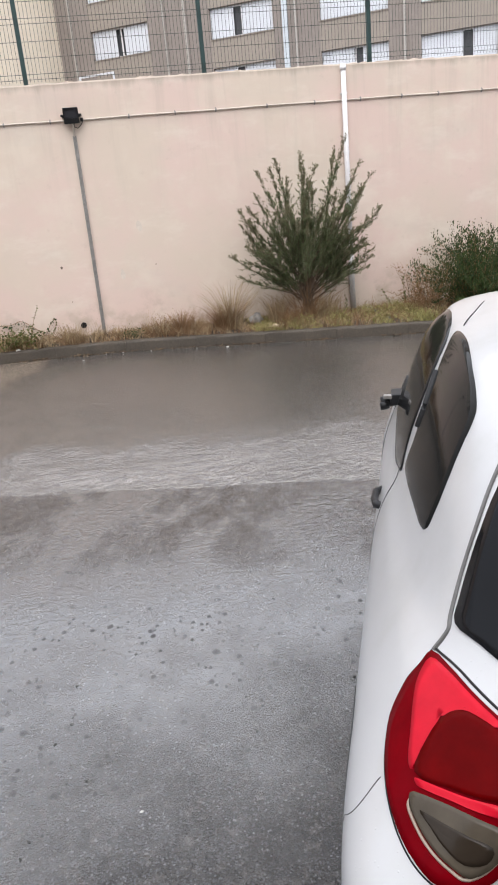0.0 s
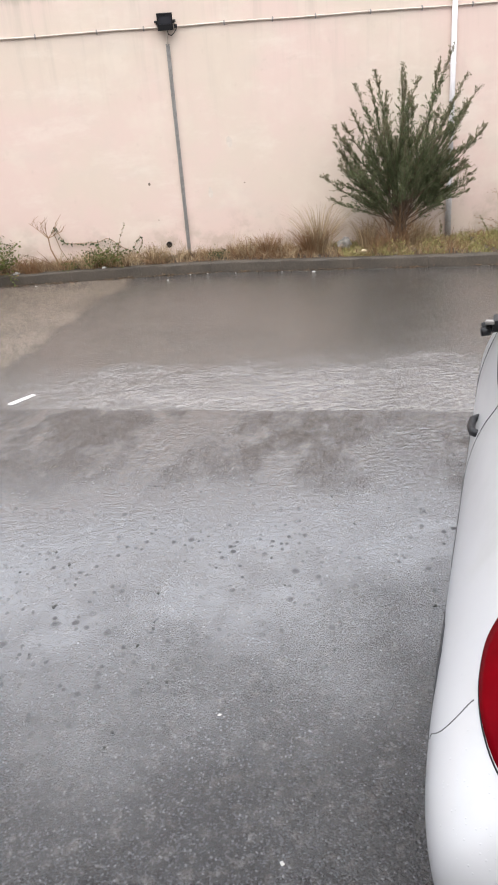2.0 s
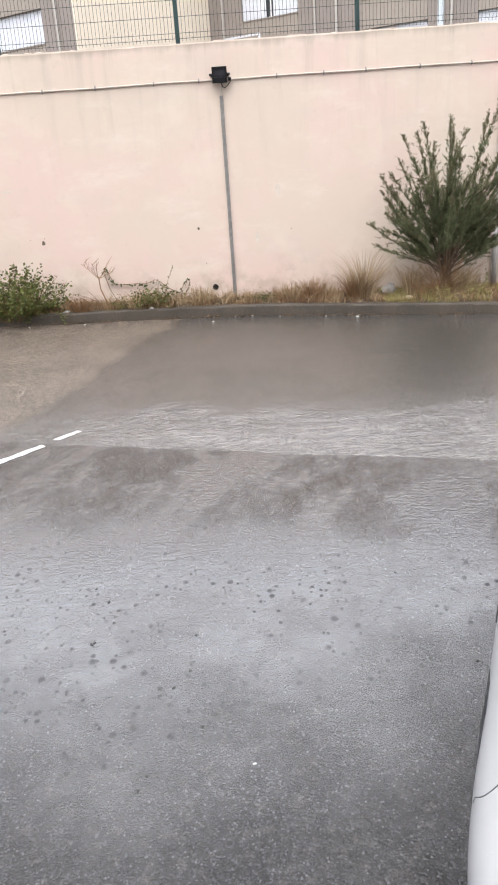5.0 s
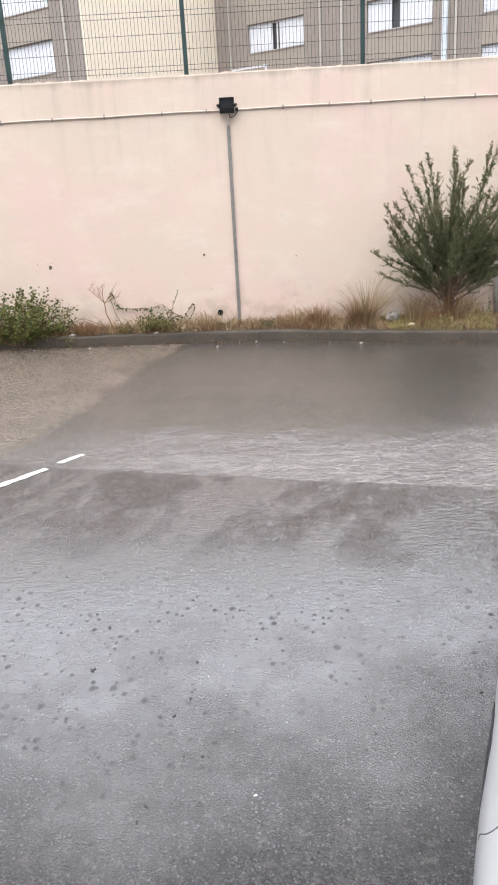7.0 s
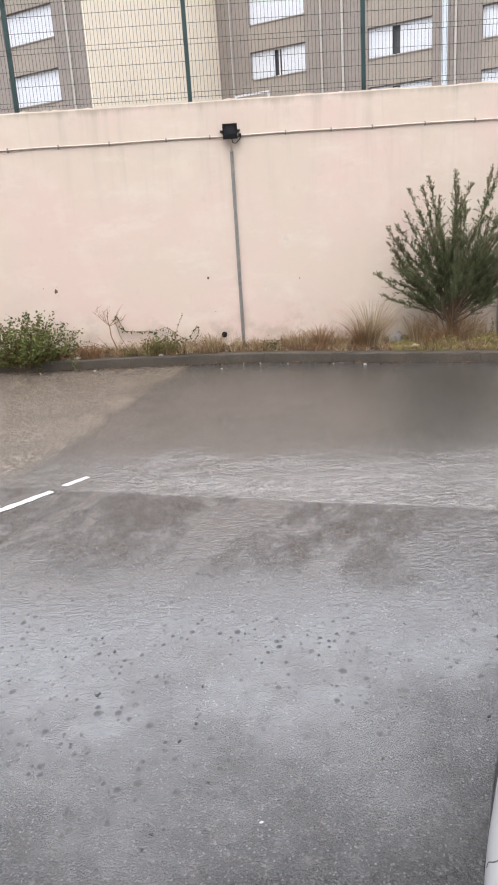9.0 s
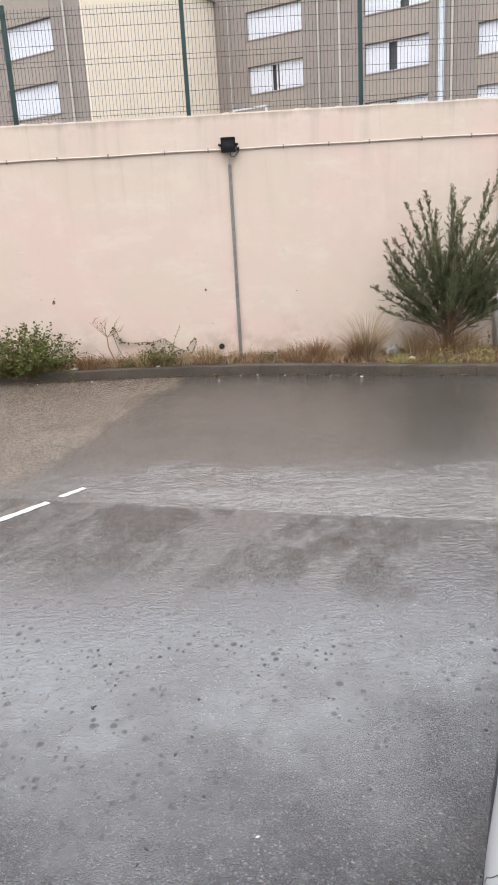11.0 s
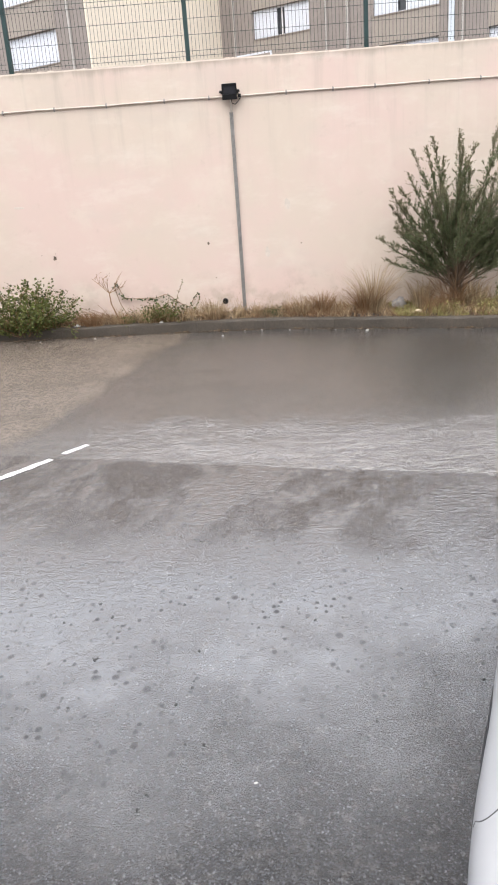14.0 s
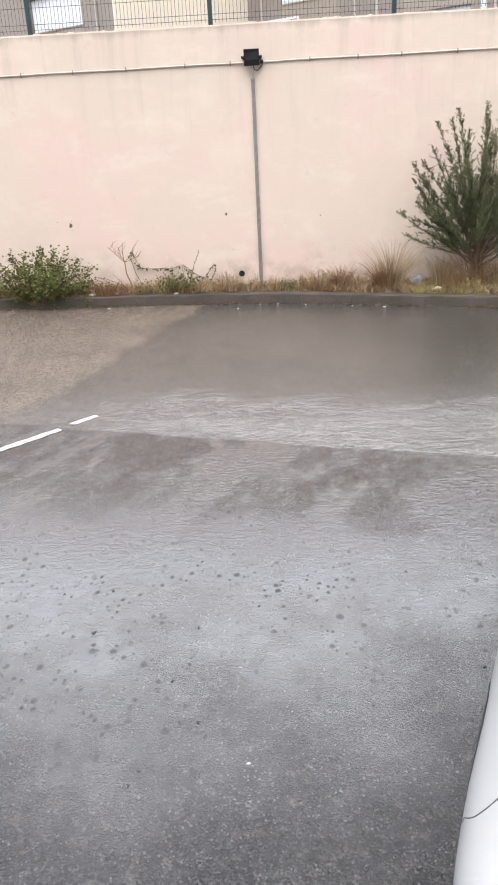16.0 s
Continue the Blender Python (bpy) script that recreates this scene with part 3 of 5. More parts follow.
def rain_pipe():
    ob = thing("rain_pipe", "white plastic rain pipe with a grey metal foot on the wall", "drainpipe", Matrix.Translation((3.69, WALL_Y - 0.042, 0)))
    part("pipe", tube([(0, 0, 1.12), (0, 0, 2.4), (0, 0, WALL_TOP - 0.005)], 0.038, 16), WHITE_PVC, ob, smooth=True)
    part("foot", tube([(0, 0, 0.15), (0, 0, 0.7), (0, 0, 1.13)], 0.043, 16), PALE_METAL, ob, "grey metal foot", smooth=True)
    for z in (1.12, 3.74):
        part("collar", tube([(0, 0, z - 0.03), (0, 0, z + 0.03)], 0.046, 16), PALE_METAL if z < 2 else WHITE_PVC, ob, smooth=True)
    for z in (0.5, 1.7, 2.6, 3.4):
        part("pipe_clip", box(-0.046, 0.046, -0.02, 0.042, z - 0.012, z + 0.012, 0.004), PALE_METAL if z < 1 else WHITE_PVC, ob)


rain_pipe()


# unseen wall, added to darken the car tail's reflections and close the car park
tagged(part("unseen_wall_south", box(-26, 26, -4.3, -4.0, -0.2, 6.5, 0.02), CLAD, None), "plain unseen wall added behind the viewer, closing the car park", "wall", kind="structure")


# ---- mesh fence on the wall ----
FOLDS, ROWS = (3.895, 4.575, 5.20), (4.13, 4.33, 4.81, 5.01)


def wire_y(z):
    """The folds of the panel stand out towards the car park."""
    return -0.03 * max(0.0, max(1 - abs(z - f) / 0.05 for f in FOLDS))


def fence():
    ob = thing("mesh_fence", "dark green welded mesh fence with posts on the wall top", "fence", Matrix.Translation((0, WALL_Y + 0.085, 0)))
    zs = [3.83]
    for f in FOLDS:
        zs += [f - 0.05, f, f + 0.05]
    zs.append(5.285)
    uprights, rails = [], []
    for i in range(50):
        x = -1.225 + 0.05 * i
        uprights.append(tube([(x, wire_y(z), z) for z in zs], 0.0026, 4))
    for z in [f + d for f in FOLDS for d in (-0.033, 0.033)] + list(ROWS):
        rails.append(tube([(-1.235, wire_y(z) - 0.004, z), (1.235, wire_y(z) - 0.004, z)], 0.0032, 5))
    up_mesh, rail_mesh = mesh_of("upright_wire_mesh", *join(uprights), WIRE), mesh_of("cross_wire_mesh", *join(rails), WIRE)
    post_bm = box(-0.03, 0.03, -0.02, 0.04, WALL_TOP - 0.05, 5.33, 0.004)
    add_box(post_bm, -0.034, 0.034, -0.024, 0.044, 5.33, 5.345, 0.004)
    post = None
    for i in range(-4, 6):
        x = -0.825 + 2.488 * i
        if post is None:
            post = part("post", post_bm, GREEN, ob)
            here = post
        else:
            here = new("post", post.data)
            here.parent = ob
        here.location = (x, 0, 0)
        panel = new("mesh_panel")
        panel.parent, panel.location = ob, (x + 1.244, -0.012, 0)
        for name, me in (("upright_wire_mesh", up_mesh), ("cross_wire_mesh", rail_mesh)):
            o = new(name, me)
            o.parent = panel


fence()


# ---- the apartment block beyond ----
def apartment_building():
    ob = thing("apartment_building", "grey-brown apartment block with white shutters and a beige gable", "building", pose(0, 0, 0, 0, 0, -32))
    MAIN, WING, TOP = 42.0, 30.0, 17.0
    rib = []
    for k in range(15):
        rib += [(-0.02, 1.45 * k / 15), (-0.03, 1.45 * (k + 0.3) / 15), (-0.03, 1.45 * (k + 0.7) / 15)]
    rib += [(-0.02, 1.45), (0.02, 1.45), (0.02, 0.0)]
    m = len(rib)
    shut_me = mesh_of("shutter", [(x, y, z) for x in (-0.5, 0.5) for y, z in rib], [(k, (k + 1) % m, m + (k + 1) % m, m + k) for k in range(m)] + [tuple(range(m)), tuple(range(m, 2 * m))[::-1]], SHUTTER)

    def window(u0, u1, d, z, gap):
        w = new("window")
        w.parent, w.location = ob, (u0, d, z)
        wide = u1 - u0
        # thin dark slab whose colour stands in for the shade of the unlit room
        part("room_backing", box(0.0, wide, 0.34, 0.42, -0.05, 1.5), GAP, w)
        part("frame", add_box(add_box(box(0, wide, 0.22, 0.30, 1.42, 1.5), 0, wide, 0.20, 0.30, -0.05, 0.02), wide / 2 - 0.04, wide / 2 + 0.04, 0.24, 0.30, 0, 1.45), WHITE_PVC, w)
        spans = ((0.0, wide),) if not gap else ((0.0, wide * gap - 0.24), (wide * gap + 0.24, wide))
        for a, b in spans:
            s = new("shutter", shut_me)
            s.parent = w
            s.location, s.scale = ((a + b) / 2, 0.19, 0.0), (b - a, 1, 1)
        part("sill", box(-0.05, wide + 0.05, -0.06, 0.2, -0.10, -0.05), SPANDREL, w)

    # the long front, with a recess for each window and plain piers between
    columns = ((-24.95, -21.2), (-17.33, -13.65), (-11.05, -7.45), (-5.8, -2.1), (2.0, 5.7), (9.5, 13.2))
    rows = (4.55, 7.55, 10.55, 13.55)
    gaps = {(0, 2): 0.49, (1, 2): 0.44, (1, 1): 0.44, (3, 1): 0.62, (2, 1): 0.55, (1, 3): 0.62}
    last = -27.3
    for c, (u0, u1) in enumerate(columns):
        part("pier", box(last, u0, MAIN, MAIN + 0.9, 0, TOP), CLAD, ob)
        level = 0.0
        for r, z in enumerate(rows):
            part("balcony_front", box(u0, u1, MAIN - 0.02, MAIN + 0.5, level, z - 0.05), SPANDREL, ob)
            window(u0, u1, MAIN, z, gaps.get((c, r), 0))
            level = z + 1.5
        part("balcony_front", box(u0, u1, MAIN - 0.02, MAIN + 0.5, level, TOP), SPANDREL, ob)
        last = u1
    part("pier", box(last, 24, MAIN, MAIN + 0.9, 0, TOP), CLAD, ob)
    part("body", box(-27.3, 24, MAIN + 0.9, MAIN + 13, 0, TOP), CLAD, ob)
    part("roof_edge", box(-27.3, 24.2, MAIN - 0.25, MAIN + 13.2, TOP, TOP + 0.4), SPANDREL, ob)
    for u, wide, m in ((-26.22, 0.10, PALE_PIPE), (-20.13, 0.10, PALE_PIPE), (-18.81, 0.14, PALE_PIPE), (-12.95, 0.30, BLUE_PIPE), (-12.37, 0.12, PALE_PIPE), (-6.6, 0.12, PALE_PIPE), (-1.0, 0.14, PALE_PIPE)):
        part("downpipe", box(u - wide / 2, u + wide / 2, MAIN - 0.14, MAIN, 0, TOP, 0.03), m, ob)
    awning = box(-25.9, -23.5, MAIN - 0.5, MAIN - 0.42, 9.62, 9.72)
    add_box(awning, -25.9, -25.8, MAIN - 0.5, MAIN - 0.42, 8.8, 9.62)
    add_box(awning, -23.6, -23.5, MAIN - 0.5, MAIN - 0.42, 8.8, 9.62)
    add_box(awning, -25.8, -23.6, MAIN - 0.46, MAIN - 0.02, 8.8, 9.3)
    part("window_hood", awning, SHUTTER, ob, "white framed window hood")
    # the wing that comes forward, with its bare gable
    part("gable", box(-27.42, -27.22, WING + 0.01, MAIN, 0, TOP - 1), BEIGE, ob, "bare beige rendered gable wall")
    part("body", box(-46, -27.43, WING + 0.9, MAIN + 12, 0, TOP - 1), CLAD, ob)
    part("roof_edge", box(-46.2, -27.0, WING - 0.25, MAIN + 12.2, TOP - 1, TOP - 0.6), SPANDREL, ob)
    wing_rows, last = (2.95, 5.92, 8.88, 11.84), -27.3
    for u1, u0 in ((-29.35, -33.0), (-36.5, -40.2)):
        part("pier", box(u1, last, WING, WING + 0.9, 0, TOP - 1), CLAD, ob)
        level = 0.0
        for z in wing_rows:
            part("balcony_front", box(u0, u1, WING - 0.02, WING + 0.5, level, z - 0.05), SPANDREL, ob)
            window(u0, u1, WING, z, 0)
            level = z + 1.5
        part("balcony_front", box(u0, u1, WING - 0.02, WING + 0.5, level, TOP - 1), SPANDREL, ob)
        last = u0
    part("pier", box(-46, last, WING, WING + 0.9, 0, TOP - 1), CLAD, ob)
    part("downpipe", box(-28.40, -28.28, WING - 0.12, WING, 0, TOP - 1, 0.03), PALE_PIPE, ob)


apartment_building()


# ---- parking line ----
def painted_line(name, a, b, wide, seed):
    """A worn painted stroke, slightly proud of the asphalt."""
    rng = random.Random(seed)
    a, b = Vector(a), Vector(b)
    way = (b - a).normalized()
    side = Vector((-way.y, way.x))
    k, verts = max(6, int((b - a).length / 0.04)), []
    for i in range(k + 1):
        p = a + (b - a) * i / k
        for s in (-1, 1):
            q = p + side * (s * (wide / 2 + rng.uniform(-0.008, 0.008))) + way * rng.uniform(-0.01, 0.01)
            verts.append((q.x, q.y, ground_z(q.x, q.y) + 0.004))
    return new(name, mesh_of(name, verts, [(2 * i, 2 * i + 2, 2 * i + 3, 2 * i + 1) for i in range(k)], LINE))


tagged(painted_line("parking_line", (-4.1, 2.92), (-1.98, 5.43), 0.075, 1), "worn white painted parking line on the asphalt", "road marking", kind="structure")
tagged(painted_line("parking_line", (-1.905, 5.56), (-1.73, 5.745), 0.06, 2), "short worn white dash of the parking line", "road marking", kind="structure")


# ---- the parked car ----
# knots over the height: inset of the flank, rear end, front end, squareness, taper towards the tail
CAR_Z = (0.18, 0.30, 0.45, 0.60, 0.75, 0.90, 1.00, 1.10, 1.25, 1.40, 1.485, 1.555, 1.605)
CAR_E = (0.10, 0.02, -0.012, -0.014, 0.012, 0.06, 0.10, 0.13, 0.175, 0.235, 0.29, 0.38, 0.62)
CAR_R = (-0.24, -0.31, -0.34, -0.33, -0.24, -0.14, -0.04, 0.06, 0.22, 0.40, 0.52, 0.68, 1.05)
CAR_F = (3.30, 3.45, 3.50, 3.48, 3.42, 3.30, 3.18, 3.02, 2.82, 2.62, 2.48, 2.34, 2.05)
CAR_N = (10.0, 12.0, 13.0, 12.0, 8.0, 7.0, 6.0, 5.5, 5.5, 5.5, 5.0, 4.4, 3.2)
CAR_K = (0.0, 0.0, 0.0, 0.0, 0.02, 0.08, 0.13, 0.15, 0.16, 0.16, 0.15, 0.13, 0.08)


def knot(values, z):
    """Smooth value at the height z."""
    i = min(max(int(np.searchsorted(CAR_Z, z)) - 1, 0), len(CAR_Z) - 2)
    span = CAR_Z[i + 1] - CAR_Z[i]
    t = min(max((z - CAR_Z[i]) / span, 0.0), 1.0)
    def slope(k):
        a, b = max(k - 1, 0), min(k + 1, len(CAR_Z) - 1)
        return (values[b] - values[a]) / (CAR_Z[b] - CAR_Z[a])
    p0, p1, m0, m1 = values[i], values[i + 1], slope(i) * span, slope(i + 1) * span
    return (2 * t**3 - 3 * t**2 + 1) * p0 + (t**3 - 2 * t**2 + t) * m0 + (3 * t**2 - 2 * t**3) * p1 + (t**3 - t**2) * m1


def car_skin(phi, z):
    """A point of the car's skin: phi turns from the left flank (0) over the tail (90) to the right flank (180) and the nose (270)."""
    n, rear, nose = knot(CAR_N, z), knot(CAR_R, z), knot(CAR_F, z)
    mid, half = (rear + nose) / 2, (nose - rear) / 2
    c, s = math.cos(radians(phi)), math.sin(radians(phi))
    y = mid - half * math.copysign(abs(s) ** (2 / n), s)
    wide = 0.84 - knot(CAR_E, z) - knot(CAR_K, z) * max(0.0, (1.7 - y) / 1.7) ** 2
    return Vector((-wide * math.copysign(abs(c) ** (2 / n), c), y, z))


CAR_AT = pose(1.013, 0.559, 0, 0, 0, -23.4)


def car_flank(y, z, left=True):
    """A point of the left or right flank by its length and height."""
    n, rear, nose = knot(CAR_N, z), knot(CAR_R, z), knot(CAR_F, z)
    t = min(abs((y - (rear + nose) / 2) / ((nose - rear) / 2)), 0.999)
    wide = 0.84 - knot(CAR_E, z) - knot(CAR_K, z) * max(0.0, (1.7 - y) / 1.7) ** 2
    x = wide * (1 - t**n) ** (1 / n)
    return Vector((-x if left else x, y, z))


def panel_on(skin, outline, proud=0.0025, rings=6, fine=3):
    """A pane that follows the car's skin inside an outline of two skin numbers, with a turned-in rim."""
    pts = []
    for i, p in enumerate(outline):
        p0, p2, p3 = outline[i - 1], outline[(i + 1) % len(outline)], outline[(i + 2) % len(outline)]
        for k in range(fine):
            t = k / fine
            pts.append(tuple(0.5 * (2 * p[a] + (p2[a] - p0[a]) * t + (2 * p0[a] - 5 * p[a] + 4 * p2[a] - p3[a]) * t * t + (3 * p[a] - p0[a] - 3 * p2[a] + p3[a]) * t**3) for a in (0, 1)))
    cx, cz = sum(p[0] for p in pts) / len(pts), sum(p[1] for p in pts) / len(pts)

    def at(a, b, lift):
        p = skin(a, b)
        da, db = skin(a + 0.01, b) - p, skin(a, b + 0.004) - p
        nrm = da.cross(db)
        nrm = nrm.normalized() if nrm.length > 1e-12 else Vector((0, 0, 1))
        if nrm.dot(p - Vector((0, 1.5, 0.6))) < 0:
            nrm = -nrm
        return p + nrm * lift
    verts, faces, k = [at(cx, cz, proud)], [], len(pts)
    for r in range(1, rings + 1):
        for a, b in pts:
            verts.append(at(cx + (a - cx) * r / rings, cz + (b - cz) * r / rings, proud))
    for a, b in pts:
        verts.append(at(cx + (a - cx) * 1.005, cz + (b - cz) * 1.005, -0.006))
    faces += [(0, 1 + i, 1 + (i + 1) % k) for i in range(k)]
    for r in range(rings):
        o = 1 + r * k
        faces += [(o + i, o + k + i, o + k + (i + 1) % k, o + (i + 1) % k) for i in range(k)]
    return verts, faces


def line_on(skin, points, radius, lift=0.0, fine=5):
    """A seam or strip along the skin."""
    pts, last = [], len(points) - 1
    for i in range(last):
        p0, p1, p2, p3 = points[max(i - 1, 0)], points[i], points[i + 1], points[min(i + 2, last)]
        for k in range(fine):
            t = k / fine
            pts.append(tuple(0.5 * (2 * p1[a] + (p2[a] - p0[a]) * t + (2 * p0[a] - 5 * p1[a] + 4 * p2[a] - p3[a]) * t * t + (3 * p1[a] - p0[a] - 3 * p2[a] + p3[a]) * t**3) for a in (0, 1)))
    pts.append(points[-1])
    mid = Vector((0, 1.5, 0.6))
    out = []
    for a, b in pts:
        p = skin(a, b)
        out.append(p + Vector((p.x - mid.x, (p.y - mid.y) * 0.3, 0)).normalized() * lift)
    return tube(out, radius, 6)


def hatchback():
    """A small white three-door car, tail towards the viewer."""
    car = thing("parked_car", "small white three-door hatchback wet with rain, parked on the asphalt", "car", CAR_AT)
    levels = list(np.arange(0.18, 1.56, 0.02)) + [1.565, 1.575, 1.585, 1.593, 1.599, 1.603, 1.605]
    phis = []
    for q in range(4):
        for i in range(40):
            t = i / 40
            phis.append(90 * q + 90 * (t - 0.75 * math.sin(2 * math.pi * t) / (2 * math.pi)))
    verts, faces, k = [], [], len(phis)
    for z in levels:
        verts += [car_skin(p, z) for p in phis]
    for j in range(len(levels) - 1):
        faces += [(j * k + i, j * k + k + i, j * k + k + (i + 1) % k, j * k + (i + 1) % k) for i in range(k)]
    faces += [tuple(range(k)), tuple(range(len(verts) - k, len(verts)))[::-1]]
    body = part("body", (verts, faces), PAINT, car, smooth=True)
    part("underbody", box(-0.70, 0.70, -0.1, 3.3, 0.14, 0.2), BLACK, car)

    def mirror_phi(pts):
        return [(180 - a, b) for a, b in pts]
    quarter = [(0.63, 1.11), (0.82, 1.106), (1.06, 1.096), (1.19, 1.107), (1.165, 1.21), (1.185, 1.33), (1.27, 1.44), (1.44, 1.515), (1.46, 1.538), (1.28, 1.544), (1.08, 1.536), (0.90, 1.514), (0.73, 1.47), (0.665, 1.43), (0.63, 1.357), (0.605, 1.263), (0.60, 1.183)]
    door = [(1.26, 1.055), (1.40, 1.018), (1.57, 0.992), (2.10, 0.972), (2.46, 0.984), (2.52, 1.10), (2.40, 1.268), (2.32, 1.40), (2.22, 1.485), (2.08, 1.522), (1.87, 1.534), (1.56, 1.515), (1.36, 1.44), (1.30, 1.295), (1.31, 1.14)]
    for left in (True, False):
        side = (lambda y, z: car_flank(y, z, True)) if left else (lambda y, z: car_flank(y, z, False))
        part("quarter_window", panel_on(side, quarter, 0.004, 14), TINTED, car, "dark tinted side glass", smooth=True)
        part("door_window", panel_on(side, door, 0.004, 12), TINTED, car, "dark tinted side glass", smooth=True)
        part("window_seal", line_on(side, door[:5], 0.0045, 0.0), RUBBER, car)
        part("pillar_trim", line_on(side, [(1.19, 1.25), (1.20, 1.33), (1.28, 1.43)], 0.015, 0.0), BLACK, car)
        part("door_seam", line_on(side, [(1.34, 1.03), (1.34, 0.979), (1.37, 0.926), (1.40, 0.887), (1.44, 0.8), (1.46, 0.6), (1.45, 0.4), (1.5, 0.28)], 0.0018), SEAM, car)
        part("door_seam", line_on(side, [(2.55, 0.95), (2.58, 0.7), (2.56, 0.4), (2.5, 0.28)], 0.0028), RUBBER, car)
        part("side_moulding", line_on(side, [(1.0, 0.47), (1.3, 0.47), (1.75, 0.47)], 0.011, 0.003), BLACK, car, "black rub strip")
        part("roof_seam", line_on(side, [(1.52, 1.55), (1.7, 1.566), (1.9, 1.576)], 0.0025), RUBBER, car)
        s = -1 if left else 1
        handle = tube([(s * 0.800, 1.50, 0.795), (s * 0.832, 1.53, 0.79), (s * 0.842, 1.60, 0.785), (s * 0.838, 1.68, 0.785), (s * 0.806, 1.72, 0.785)], 0.017, 10)
        part("door_handle", handle, BLACK, car, "black door handle", smooth=True)
        mirror = part("mirror_arm", box(min(s * 0.68, s * 0.79), max(s * 0.68, s * 0.79), 2.36, 2.50, 0.985, 1.045, 0.02), BLACK, car, "black mirror foot")
        part("mirror_head", tube([(s * 0.745, 2.43, 1.005), (s * 0.76, 2.42, 1.003), (s * 0.785, 2.415, 1.0), (s * 0.815, 2.41, 0.997), (s * 0.838, 2.405, 0.992)], 0.036, 12, 0.8), BLACK, mirror, "damaged black mirror without its cover", smooth=True)
        part("mirror_motor", tube([(s * 0.80, 2.385, 0.985), (s * 0.842, 2.375, 0.98)], 0.022, 10), BLACK, mirror, "bare motor of the broken mirror", smooth=True)
        part("mirror_bracket", box(min(s * 0.78, s * 0.825), max(s * 0.78, s * 0.815), 2.36, 2.40, 1.022, 1.040, 0.006), GALV, mirror)
        part("mirror_sail", panel_on(side, [(2.35, 0.99), (2.52, 0.985), (2.56, 1.05), (2.46, 1.12), (2.38, 1.10)], 0.012), BLACK, car, "black mirror corner trim")
        for y in (0.36, 2.86):
            wheel = new("wheel")
            wheel.parent, wheel.location = car, (s * 0.745, y, 0.30)
            arch = [(y + 0.35 * math.cos(a), max(0.32 + 0.335 * math.sin(a), 0.19)) for a in (2 * math.pi * i / 18 for i in range(18))]
            part("wheel_arch", panel_on(side, arch, 0.003, 3, 1), BLACK, car)
            vs, fs, prof = [], [], ((0.20, 0.085), (0.27, 0.098), (0.295, 0.085), (0.300, 0.05), (0.300, -0.06), (0.28, -0.09), (0.20, -0.09))
            for i in range(28):
                a = 2 * math.pi * i / 28
                vs += [(s * w, r * math.cos(a), r * math.sin(a)) for r, w in prof]
            m = len(prof)
            for i in range(28):
                j = (i + 1) % 28
                fs += [(i * m + q, i * m + q + 1, j * m + q + 1, j * m + q) for q in range(m - 1)]
            tyre = part("tyre", (vs, fs), RUBBER, wheel, smooth=True)
            rim = bmesh.new()
            bmesh.ops.create_cone(rim, cap_ends=True, segments=28, radius1=0.20, radius2=0.185, depth=0.03, matrix=Matrix.Translation((s * 0.075, 0, 0)) @ pose(0, 0, 0, 0, 90 * s, 0))
            for i in range(6):
                add_box(rim, s * 0.088 - 0.006, s * 0.088 + 0.006, -0.018, 0.018, 0.04, 0.19, 0, pose(0, 0, 0, 60 * i, 0, 0))
            part("rim", rim, GALV, wheel)
        flip = (lambda p: p) if left else mirror_phi
        lamp_out = [(33.6, 0.974), (31.0, 0.939), (28.8, 0.898), (29.4, 0.842), (34.7, 0.804), (41.4, 0.780), (51.5, 0.758), (63.4, 0.736), (71.7, 0.723), (79.0, 0.735), (81.0, 0.79), (80.5, 0.86), (77.0, 0.925), (71.0, 0.958), (62.4, 0.973), (50.4, 0.982), (42.3, 0.983)]
        lamp = part("tail_light", panel_on(car_skin, flip(lamp_out), 0.006, 8), RED, car, "large red wrap-around tail light", smooth=True)
        part("reflector", panel_on(car_skin, flip([(34.5, 0.966), (33.2, 0.93), (36.0, 0.90), (40.0, 0.872), (44.5, 0.842), (47.5, 0.838), (46.0, 0.885), (47.5, 0.932), (53.0, 0.957), (60.0, 0.963), (66.0, 0.960), (62.0, 0.969), (50.4, 0.977), (42.0, 0.977)]), 0.009, 6), PINK, lamp, "bright red reflector", smooth=True)
        part("brake_lens", panel_on(car_skin, flip([(49.1, 0.838), (47.0, 0.887), (48.4, 0.929), (53.2, 0.953), (60.1, 0.958), (66.0, 0.953), (72.5, 0.93), (76.0, 0.895), (75.0, 0.868), (61.5, 0.857)]), 0.011, 6), DEEP, lamp, "dark red brake lens", smooth=True)
        part("brake_strip", panel_on(car_skin, flip([(50.0, 0.833), (56.0, 0.845), (61.0, 0.852), (68.0, 0.858), (76.0, 0.862), (77.0, 0.846), (70.0, 0.844), (63.5, 0.842), (56.0, 0.833), (52.0, 0.827)]), 0.010, 3), PINK, lamp, "bright red strip", smooth=True)
        lens = flip([(52.2, 0.817), (52.4, 0.800), (56.6, 0.788), (65.3, 0.768), (71.6, 0.755), (76.5, 0.748), (79.0, 0.78), (78.5, 0.82), (75.6, 0.832), (63.5, 0.835)])
        part("reversing_lens", panel_on(car_skin, lens, 0.012, 6), CLEAR, lamp, "clear reversing lens with pale rim", smooth=True)
        part("lens_shade", panel_on(car_skin, flip([(57.0, 0.803), (62.0, 0.793), (68.0, 0.777), (74.0, 0.764), (77.5, 0.775), (77.0, 0.80), (72.0, 0.806), (64.0, 0.808)]), 0.014, 4), LENS_SHADE, lamp, "brownish inner shade", smooth=True)
